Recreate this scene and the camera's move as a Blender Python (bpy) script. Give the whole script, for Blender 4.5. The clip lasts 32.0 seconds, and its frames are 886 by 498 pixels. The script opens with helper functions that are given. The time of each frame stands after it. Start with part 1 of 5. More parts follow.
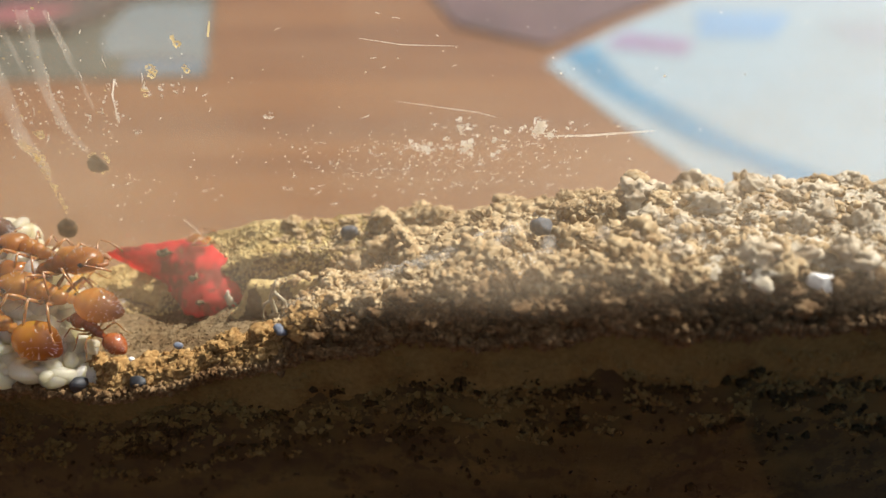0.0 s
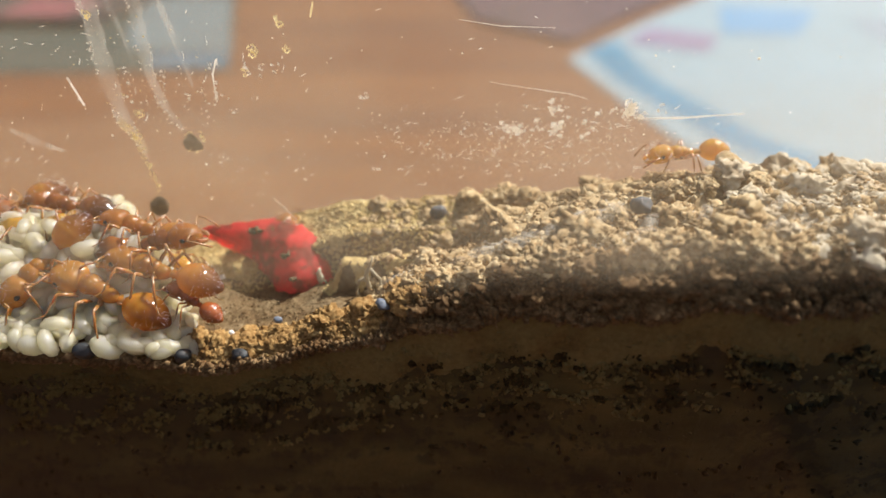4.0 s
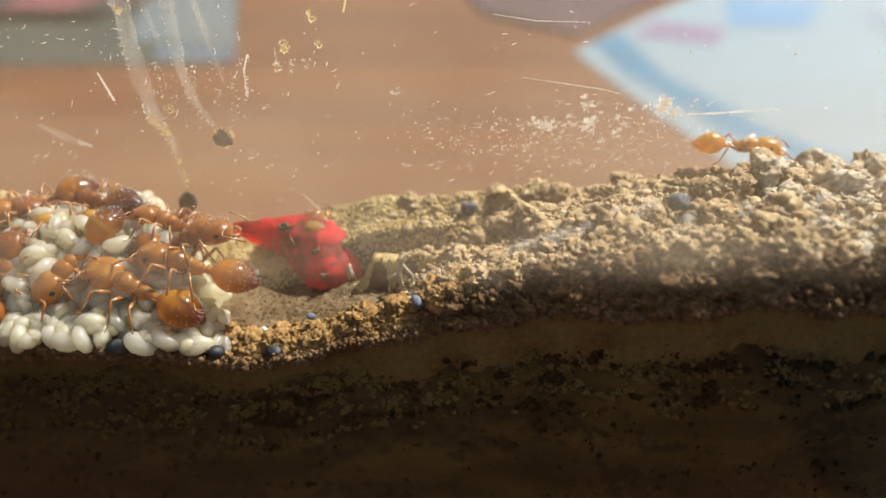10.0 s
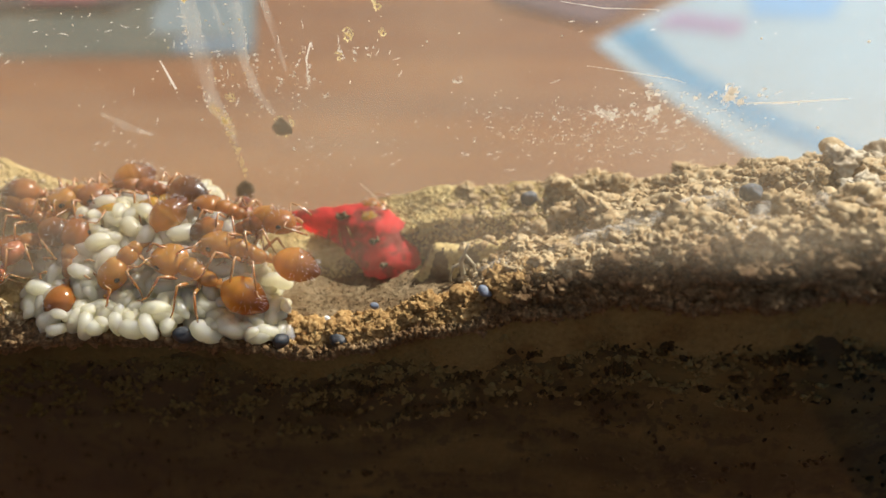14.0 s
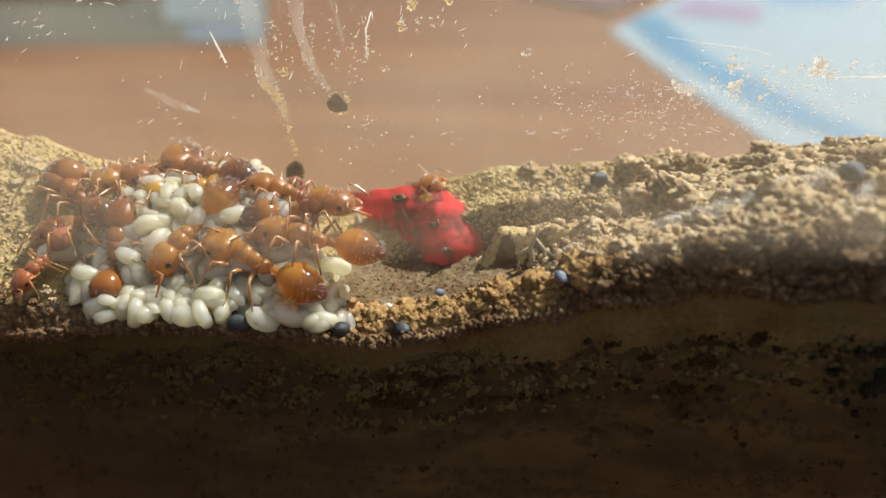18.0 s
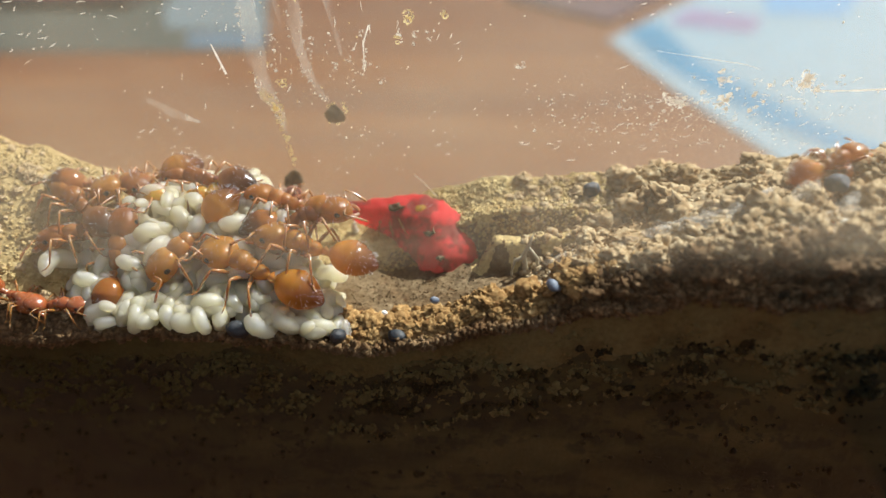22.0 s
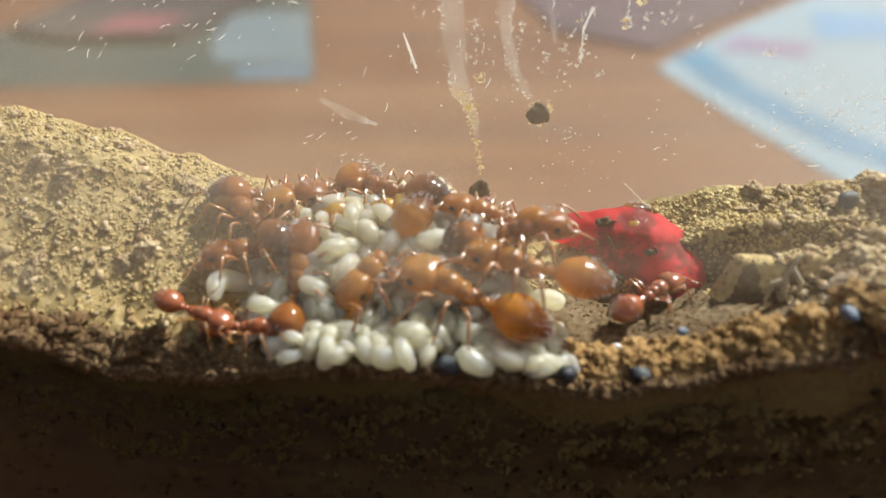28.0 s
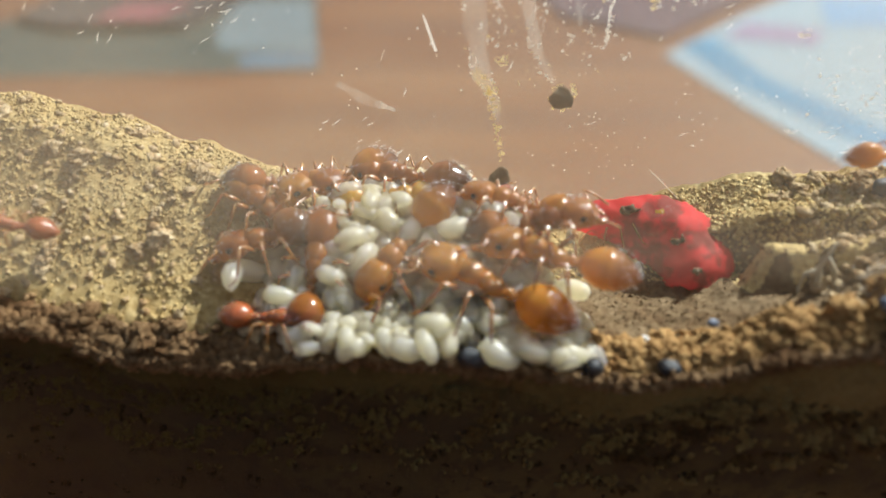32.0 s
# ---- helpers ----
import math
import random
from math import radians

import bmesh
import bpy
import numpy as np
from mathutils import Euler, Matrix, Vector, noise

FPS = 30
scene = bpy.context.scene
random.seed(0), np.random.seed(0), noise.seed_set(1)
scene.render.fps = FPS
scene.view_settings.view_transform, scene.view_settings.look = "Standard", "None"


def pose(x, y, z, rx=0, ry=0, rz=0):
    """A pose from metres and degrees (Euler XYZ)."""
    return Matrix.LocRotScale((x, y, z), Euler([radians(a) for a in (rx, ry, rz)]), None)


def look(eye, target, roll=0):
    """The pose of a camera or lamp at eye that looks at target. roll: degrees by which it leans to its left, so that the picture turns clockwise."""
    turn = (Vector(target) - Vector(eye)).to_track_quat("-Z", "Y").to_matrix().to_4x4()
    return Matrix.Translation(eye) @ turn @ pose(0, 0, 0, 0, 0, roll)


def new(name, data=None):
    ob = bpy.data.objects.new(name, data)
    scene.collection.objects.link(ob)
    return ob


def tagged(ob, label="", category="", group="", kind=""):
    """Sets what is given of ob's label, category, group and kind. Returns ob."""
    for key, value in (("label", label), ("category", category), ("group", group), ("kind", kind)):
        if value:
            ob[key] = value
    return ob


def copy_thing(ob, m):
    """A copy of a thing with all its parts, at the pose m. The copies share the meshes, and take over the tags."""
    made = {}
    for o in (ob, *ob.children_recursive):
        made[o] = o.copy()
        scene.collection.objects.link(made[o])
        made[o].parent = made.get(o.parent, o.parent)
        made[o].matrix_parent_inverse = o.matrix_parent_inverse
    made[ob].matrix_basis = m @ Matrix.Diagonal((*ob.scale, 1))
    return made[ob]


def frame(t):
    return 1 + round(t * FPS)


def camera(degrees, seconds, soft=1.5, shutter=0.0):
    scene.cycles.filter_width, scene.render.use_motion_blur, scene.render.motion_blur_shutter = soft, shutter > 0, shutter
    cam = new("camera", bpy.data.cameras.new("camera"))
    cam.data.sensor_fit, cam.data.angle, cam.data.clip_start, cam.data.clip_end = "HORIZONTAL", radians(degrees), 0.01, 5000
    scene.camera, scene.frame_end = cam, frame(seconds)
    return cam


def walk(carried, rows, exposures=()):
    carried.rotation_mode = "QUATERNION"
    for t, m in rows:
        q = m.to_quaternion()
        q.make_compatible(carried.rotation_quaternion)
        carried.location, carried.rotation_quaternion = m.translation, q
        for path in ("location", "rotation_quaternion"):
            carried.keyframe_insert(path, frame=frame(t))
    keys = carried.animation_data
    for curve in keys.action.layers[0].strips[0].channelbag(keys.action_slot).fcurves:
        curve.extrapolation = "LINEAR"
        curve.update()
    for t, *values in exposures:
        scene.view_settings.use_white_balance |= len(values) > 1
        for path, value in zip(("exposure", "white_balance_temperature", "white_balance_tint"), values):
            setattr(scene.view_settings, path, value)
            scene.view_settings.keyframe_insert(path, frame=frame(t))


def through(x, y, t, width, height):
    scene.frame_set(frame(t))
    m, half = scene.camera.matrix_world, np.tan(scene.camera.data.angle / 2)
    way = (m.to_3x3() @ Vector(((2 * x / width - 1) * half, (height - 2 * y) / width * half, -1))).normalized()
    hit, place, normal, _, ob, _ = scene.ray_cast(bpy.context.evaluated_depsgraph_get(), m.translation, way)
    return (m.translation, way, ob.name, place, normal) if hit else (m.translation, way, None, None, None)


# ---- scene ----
MM = 0.001  # everything below is given in millimetres

# ---- camera and its walk ----
cam = camera(68.0, 32.0, soft=1.5, shutter=0.5)
PATH = [
    (0, 0.000, -0.000, 0.000, -0.01, -31.93, 0.05),
    (0.5, -0.279, -0.214, -0.281, 0.05, -31.39, -0.03),
    (1, -0.612, -0.287, -0.447, 0.19, -31.39, 0.06),
    (1.5, -0.778, -0.406, -0.457, 0.23, -31.39, 0.09),
    (2, -1.021, -0.479, -0.364, 0.18, -31.54, 0.23),
    (2.5, -1.408, -0.413, -0.341, 0.31, -31.78, 0.11),
    (3, -2.329, -0.493, -0.255, 0.86, -32.25, -0.18),
    (3.5, -3.038, -0.812, -0.411, 1.12, -32.17, -0.01),
    (5.5, -3.595, -0.621, -0.283, 1.39, -32.47, -0.11),
    (6, -3.298, -0.764, -0.144, 1.24, -32.33, -0.07),
    (6.5, -3.238, -0.584, -0.197, 1.04, -32.28, -0.05),
    (7, -3.141, -0.699, -0.141, 0.98, -32.24, 0.06),
    (7.5, -3.449, -0.553, -0.172, 1.17, -32.41, -0.10),
    (8, -3.767, -0.616, -0.168, 1.25, -32.54, -0.11),
    (8.5, -3.898, -0.690, -0.167, 1.38, -32.67, -0.12),
    (9, -4.028, -0.620, -0.238, 1.48, -32.67, -0.22),
    (9.5, -4.214, -0.761, -0.247, 1.62, -32.59, -0.18),
    (10, -4.601, -0.639, -0.357, 1.50, -32.81, -0.11),
    (10.5, -4.998, -0.807, -0.246, 1.78, -32.96, -0.18),
    (11, -5.284, -0.672, -0.317, 1.95, -33.22, -0.27),
    (11.5, -5.485, -0.741, -0.298, 2.19, -33.24, -0.36),
    (12, -5.600, -0.712, -0.330, 2.32, -33.25, -0.45),
    (12.5, -5.691, -0.820, -0.297, 2.42, -33.29, -0.48),
    (13, -5.865, -0.762, -0.390, 2.51, -33.35, -0.46),
    (13.5, -6.333, -0.763, -0.414, 2.73, -33.38, -0.54),
    (15.5, -7.524, 0.231, -1.154, 2.72, -33.89, -0.34),
    (16, -8.088, 0.413, -1.300, 2.80, -34.04, -0.37),
    (16.5, -8.828, 0.575, -1.661, 3.16, -34.00, -0.50),
    (17, -9.465, 0.920, -2.025, 3.49, -34.12, -0.78),
    (17.5, -9.382, 0.815, -1.863, 3.54, -34.49, -0.78),
    (18, -9.174, 0.404, -1.614, 3.42, -34.26, -0.70),
    (18.5, -9.201, 0.254, -1.598, 3.35, -34.08, -0.48),
    (19, -9.065, 0.248, -1.556, 3.38, -34.12, -0.48),
    (19.5, -9.026, 0.158, -1.485, 3.40, -33.94, -0.46),
    (20, -9.017, 0.214, -1.397, 3.36, -33.97, -0.51),
    (20.5, -9.094, 0.258, -1.318, 3.48, -34.02, -0.67),
    (21, -9.121, 0.139, -1.301, 3.47, -33.93, -0.56),
    (21.5, -9.060, -0.014, -1.294, 3.39, -33.82, -0.45),
    (22, -8.980, 0.041, -1.307, 3.34, -33.62, -0.45),
    (22.5, -8.650, 0.163, -1.122, 3.07, -33.71, -0.46),
    (23, -8.644, 0.037, -1.065, 3.26, -33.71, -0.54),
    (23.5, -8.735, -0.158, -1.114, 3.18, -33.63, -0.32),
    (24, -8.919, -0.063, -1.324, 3.25, -33.59, -0.33),
    (24.5, -9.466, -0.087, -1.584, 3.26, -33.49, -0.23),
    (25, -11.311, 0.024, -1.908, 4.48, -32.95, -0.89),
    (25.5, -12.784, 0.988, -2.810, 4.83, -32.33, -1.50),
    (26, -13.653, 1.358, -3.188, 5.56, -31.19, -1.69),
    (26.5, -15.012, 2.084, -3.450, 5.94, -30.84, -1.87),
    (28.5, -16.418, 2.977, -3.906, 6.18, -30.88, -1.93),
    (29, -16.660, 3.185, -4.016, 6.43, -31.12, -2.11),
    (29.5, -16.690, 2.999, -3.965, 6.56, -31.33, -2.09),
    (30, -16.780, 3.068, -3.991, 6.57, -31.47, -2.15),
    (30.5, -16.851, 2.984, -3.994, 6.63, -31.41, -2.15),
    (31, -16.809, 3.187, -4.090, 6.53, -31.37, -2.14),
    (31.5, -16.869, 3.247, -4.043, 6.53, -31.59, -2.12),
    (32, -16.867, 3.320, -4.136, 6.60, -31.75, -2.15),
]
walk(cam, [(t, pose(x * MM, y * MM, z * MM, 90 + pitch, 0, yaw) @ pose(0, 0, 0, 0, 0, roll)) for t, x, y, z, yaw, pitch, roll in PATH],
     [(0, 0.16, 6500, 8), (13.5, 0.16, 6400, 6), (16, 0.18, 6150, 3), (32, 0.16, 6000, 3)])
cam.data.dof.use_dof = True
cam.data.dof.focus_distance = 0.0256
cam.data.dof.aperture_fstop = 36.0

# ---- world and sun ----
SUN_TO = Vector((0.51, 0.41, 0.755)).normalized()
world = bpy.data.worlds.new("sky")
scene.world = world
world.use_nodes = True
wn = world.node_tree.nodes
sky = wn.new("ShaderNodeTexSky")
sky.sky_type = "NISHITA"
sky.sun_disc = False
sky.dust_density, sky.ozone_density = 3.0, 0.5
sky.sun_elevation = math.asin(SUN_TO.z)
sky.sun_rotation = math.atan2(SUN_TO.x, SUN_TO.y)
world.node_tree.links.new(sky.outputs[0], wn["Background"].inputs[0])
wn["Background"].inputs[1].default_value = 0.070
sun = new("sun", bpy.data.lights.new("sun", "SUN"))
sun.data.energy, sun.data.angle, sun.data.color = 6.5, radians(0.6), (1.0, 0.955, 0.89)
sun.matrix_world = look(SUN_TO * 2, (0, 0, 0))


# ---- helpers of this scene ----
def P(x, y, z, rx=0, ry=0, rz=0):
    return pose(x * MM, y * MM, z * MM, rx, ry, rz)


def mesh_of(name, bm, mat, smooth=True):
    """A mesh from a bmesh drawn in millimetres."""
    bmesh.ops.scale(bm, vec=(MM, MM, MM), verts=bm.verts)
    me = bpy.data.meshes.new(name)
    bm.to_mesh(me)
    bm.free()
    me.materials.append(mat)
    if smooth:
        me.polygons.foreach_set("use_smooth", [True] * len(me.polygons))
    return me


def part(name, bm, mat, parent, label="", smooth=True, at=None):
    ob = new(name, mesh_of(name, bm, mat, smooth))
    ob.parent = parent
    if at is not None:
        ob.matrix_basis = at
    if label:
        ob["label"] = label
    return ob


def solo(name, bm, mat, at=None, smooth=True):
    ob = new(name, mesh_of(name, bm, mat, smooth))
    if at is not None:
        ob.matrix_basis = at
    return ob


def empty(name, at):
    ob = new(name)
    ob.empty_display_size = 0.001
    ob.matrix_basis = at
    return ob


def ball(bm, c, r, u=16, v=10, turn=None):
    """An ellipsoid at c with radii r."""
    m = Matrix.Translation(c) @ (turn or Matrix()) @ Matrix.Diagonal((*r, 1))
    return bmesh.ops.create_uvsphere(bm, u_segments=u, v_segments=v, radius=1, matrix=m)["verts"]


def tube(bm, pts, radii, n=7):
    """A round tube along points, closed at both ends."""
    pts = [Vector(p) for p in pts]
    rings = []
    for i, p in enumerate(pts):
        d = (pts[min(i + 1, len(pts) - 1)] - pts[max(i - 1, 0)]).normalized()
        side = d.cross(Vector((0.13, 0.21, 1))).normalized()
        up = side.cross(d)
        rings.append([bm.verts.new(p + radii[i] * (math.cos(2 * math.pi * k / n) * side + math.sin(2 * math.pi * k / n) * up)) for k in range(n)])
    for a, b in zip(rings, rings[1:]):
        for k in range(n):
            bm.faces.new((a[k], a[(k + 1) % n], b[(k + 1) % n], b[k]))
    bm.faces.new(rings[0][::-1])
    bm.faces.new(rings[-1])


def box(bm, lo, hi):
    c = [(a + b) / 2 for a, b in zip(lo, hi)]
    s = [b - a for a, b in zip(lo, hi)]
    return bmesh.ops.create_cube(bm, size=1, matrix=Matrix.Translation(c) @ Matrix.Diagonal((*s, 1)))["verts"]


def roughen(verts, size, depth, seed=0.0):
    """Push vertices about by smooth noise."""
    off = Vector((seed * 3.1, seed * 1.7, seed * 2.3))
    for v in verts:
        v.co += noise.noise_vector((v.co + off) / size) * depth


# ---- materials ----
def material(name):
    m = bpy.data.materials.new(name)
    m.use_nodes = True
    return m, m.node_tree.nodes, m.node_tree.links, m.node_tree.nodes["Principled BSDF"]


def coords(n, l, scale, kind="Object"):
    tc, mp = n.new("ShaderNodeTexCoord"), n.new("ShaderNodeMapping")
    mp.inputs["Scale"].default_value = scale if hasattr(scale, "__len__") else (scale,) * 3
    l.new(tc.outputs[kind], mp.inputs["Vector"])
    return mp.outputs["Vector"]


def ramp(n, l, source, stops):
    r = n.new("ShaderNodeValToRGB")
    while len(r.color_ramp.elements) < len(stops):
        r.color_ramp.elements.new(0.5)
    for e, (p, c) in zip(r.color_ramp.elements, stops):
        e.position, e.color = p, (*c, 1)
    l.new(source, r.inputs[0])
    return r.outputs[0]


def noisy(n, l, vec, scale, detail=4.0, rough=0.6):
    t = n.new("ShaderNodeTexNoise")
    t.inputs["Scale"].default_value, t.inputs["Detail"].default_value, t.inputs["Roughness"].default_value = scale, detail, rough
    l.new(vec, t.inputs["Vector"])
    return t.outputs["Fac"]


def mixed(n, l, fac, a, b, kind="MIX"):
    m = n.new("ShaderNodeMix")
    m.data_type, m.blend_type = "RGBA", kind
    if hasattr(fac, "links") or hasattr(fac, "is_linked"):
        l.new(fac, m.inputs[0])
    else:
        m.inputs[0].default_value = fac
    for s, v in ((6, a), (7, b)):
        if hasattr(v, "is_linked"):
            l.new(v, m.inputs[s])
        else:
            m.inputs[s].default_value = (*v, 1)
    return m.outputs[2]


def bumped(n, l, b, height, strength, distance):
    k = n.new("ShaderNodeBump")
    k.inputs["Strength"].default_value, k.inputs["Distance"].default_value = strength, distance
    l.new(height, k.inputs["Height"])
    l.new(k.outputs[0], b.inputs["Normal"])


def sand_material(name, tones, rough=0.9, vary=0.5, blotch=(0.66, 0.56, 0.46)):
    """Grainy earth: fine grain colours, coarse stains, a little per-grain spread."""
    m, n, l, b = material(name)
    v = coords(n, l, 1000)
    fine = noisy(n, l, v, 5.0, 5)
    coarse = noisy(n, l, v, 0.55, 4)
    c = ramp(n, l, fine, [(0.28, tones[0]), (0.5, tones[1]), (0.72, tones[2])])
    c2 = ramp(n, l, coarse, [(0.36, blotch), (0.48, (0.92, 0.89, 0.84)), (0.64, (1.0, 1.0, 1.0))])
    c = mixed(n, l, 1.0, c, c2, "MULTIPLY")
    geo = n.new("ShaderNodeNewGeometry")
    per = ramp(n, l, geo.outputs["Random Per Island"], [(0.0, (1 - vary, 1 - vary, 1 - vary)), (1.0, (1, 1, 1))])
    obi = n.new("ShaderNodeObjectInfo")
    per2 = ramp(n, l, obi.outputs["Random"], [(0.0, (1 - vary, 1 - vary * 1.1, 1 - vary * 1.2)), (1.0, (1, 1, 1))])
    c = mixed(n, l, 0.6, c, mixed(n, l, 1.0, per, per2, "MULTIPLY"), "MULTIPLY")
    l.new(c, b.inputs["Base Color"])
    b.inputs["Roughness"].default_value = rough
    b.inputs["Specular IOR Level"].default_value = 0.25
    bumped(n, l, b, noisy(n, l, v, 9.0, 5, 0.7), 0.6, 0.00008)
    return m


SAND = sand_material("dry_sand", [(0.44, 0.32, 0.13), (0.62, 0.475, 0.215), (0.78, 0.64, 0.34)], vary=0.2, blotch=(0.84, 0.79, 0.72))
DUNE = sand_material("dune_sand", [(0.35, 0.245, 0.098), (0.495, 0.37, 0.165), (0.64, 0.51, 0.265)], vary=0.2, blotch=(0.84, 0.79, 0.72))
CLOD = sand_material("sand_clod", [(0.34, 0.22, 0.10), (0.60, 0.455, 0.26), (0.84, 0.72, 0.50)], vary=0.3)
BANK = sand_material("bank_earth", [(0.30, 0.20, 0.10), (0.52, 0.395, 0.225), (0.74, 0.62, 0.42)], vary=0.2)
# paler bank earth; the glare and haze over that end are in its colour
GLARE_EARTH = sand_material("glare_earth", [(0.44, 0.35, 0.23), (0.68, 0.60, 0.46), (0.88, 0.83, 0.72)], vary=0.25)
GRIT = sand_material("brown_grit", [(0.24, 0.125, 0.04), (0.46, 0.285, 0.11), (0.70, 0.50, 0.24)], vary=0.35)
# brown earth whose low tones hold the shade of the bank's steep front
SHADED_EARTH = sand_material("shaded_earth", [(0.105, 0.062, 0.026), (0.225, 0.140, 0.066), (0.42, 0.285, 0.155)], vary=0.45)
# darker sand tone: shade of the hollow and the shelf's face painted in
SHADED_HOLLOW = sand_material("shaded_hollow", [(0.13, 0.085, 0.042), (0.215, 0.150, 0.080), (0.31, 0.23, 0.13)], vary=0.25)


def soil_material():
    m, n, l, b = material("packed_soil")
    v = coords(n, l, (1000, 1000, 2200))
    big = noisy(n, l, v, 0.16, 4)
    c = ramp(n, l, big, [(0.34, (0.034, 0.024, 0.005)), (0.52, (0.068, 0.048, 0.010)), (0.68, (0.110, 0.079, 0.019))])
    v2 = coords(n, l, 1000)
    dark = noisy(n, l, v2, 1.5, 5, 0.65)
    where = noisy(n, l, coords(n, l, (300, 300, 700)), 0.8, 2)
    patch = mixed(n, l, 1.0, ramp(n, l, dark, [(0.50, (0, 0, 0)), (0.54, (1, 1, 1))]), ramp(n, l, where, [(0.40, (0, 0, 0)), (0.50, (1, 1, 1))]), "MULTIPLY")
    c = mixed(n, l, mixed(n, l, 1.0, patch, (0.55, 0.55, 0.55), "MULTIPLY"), c, (0.014, 0.009, 0.002))
    l.new(c, b.inputs["Base Color"])
    b.inputs["Roughness"].default_value = 0.95
    bumped(n, l, b, noisy(n, l, v2, 4.0, 4), 0.4, 0.0001)
    return m


SOIL = soil_material()
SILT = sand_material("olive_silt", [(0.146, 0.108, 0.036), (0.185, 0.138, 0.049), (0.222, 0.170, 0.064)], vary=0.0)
SOIL_CRUMB = sand_material("soil_crumb", [(0.016, 0.012, 0.002), (0.038, 0.027, 0.005), (0.070, 0.050, 0.010)], vary=0.85)


def darken_along_x(m):
    """Multiplies the earth's colour down, darker and greener towards the brood's end of the nest."""
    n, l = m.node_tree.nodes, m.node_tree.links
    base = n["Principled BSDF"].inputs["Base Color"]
    sep, x_share = n.new("ShaderNodeSeparateXYZ"), n.new("ShaderNodeMapRange")
    l.new(coords(n, l, 1000), sep.inputs[0]), l.new(sep.outputs[0], x_share.inputs["Value"])
    x_share.inputs["From Min"].default_value, x_share.inputs["From Max"].default_value = -26, -6
    x_tone = ramp(n, l, x_share.outputs[0], [(0.0, (0.23, 0.29, 0.17)), (1.0, (1, 1, 1))])
    l.new(mixed(n, l, 1.0, base.links[0].from_socket, x_tone, "MULTIPLY"), base)


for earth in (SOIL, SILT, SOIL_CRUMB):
    darken_along_x(earth)


def plain(name, colour, rough=0.5, spread=0.25, scale=3.0, metal=0.0, sss=0.0, radius=(1, 1, 1), sss_scale=0.0003, coat=0.0, bump=0.0, trans=0.0, vary=0.0):
    """A plain material with some mottling, at millimetre size."""
    m, n, l, b = material(name)
    v = coords(n, l, 1000)
    dark = tuple(c * (1 - spread) for c in colour)
    c = ramp(n, l, noisy(n, l, v, scale, 4), [(0.3, dark), (0.7, colour)])
    if vary:
        c = mixed(n, l, 1.0, c, ramp(n, l, n.new("ShaderNodeObjectInfo").outputs["Random"], [(0.0, (1 - 0.7 * vary, 1 - vary, 1 - vary)), (1.0, (1, 1, 1))]), "MULTIPLY")
    l.new(c, b.inputs["Base Color"])
    b.inputs["Roughness"].default_value, b.inputs["Metallic"].default_value = rough, metal
    b.inputs["Subsurface Weight"].default_value = sss
    b.inputs["Subsurface Radius"].default_value = radius
    b.inputs["Subsurface Scale"].default_value = sss_scale
    b.inputs["Coat Weight"].default_value = coat
    b.inputs["Transmission Weight"].default_value = trans
    if bump:
        bumped(n, l, b, noisy(n, l, v, scale * 4, 4), bump, 0.00005)
    return m


AMBER = plain("amber_cuticle", (0.95, 0.45, 0.070), 0.2, 0.45, 2.2, vary=0.38, sss=0.15, radius=(1, 0.35, 0.08), sss_scale=0.0006, coat=0.9, bump=0.5, trans=0.5)
RUST = plain("rust_cuticle", (0.80, 0.32, 0.055), 0.2, 0.5, 2.2, vary=0.42, sss=0.15, radius=(1, 0.3, 0.08), sss_scale=0.0005, coat=0.9, bump=0.5, trans=0.5)
HONEY = plain("honey_cuticle", (0.90, 0.52, 0.07), 0.25, 0.2, 2.0, sss=0.4, radius=(1, 0.5, 0.1), sss_scale=0.0007, coat=0.6, bump=0.2, trans=0.4)
RED_ANT = plain("red_cuticle", (0.42, 0.125, 0.04), 0.22, 0.35, 2.0, sss=0.4, radius=(1, 0.3, 0.15), sss_scale=0.0005, coat=0.7, bump=0.2, trans=0.2)
LIMB = plain("leg_cuticle", (0.44, 0.20, 0.055), 0.25, 0.35, 2.0, sss=0.4, radius=(1, 0.5, 0.15), sss_scale=0.0004, coat=0.4, trans=0.3)
EYE = plain("black_eye", (0.012, 0.010, 0.010), 0.12, 0.2, coat=0.5)


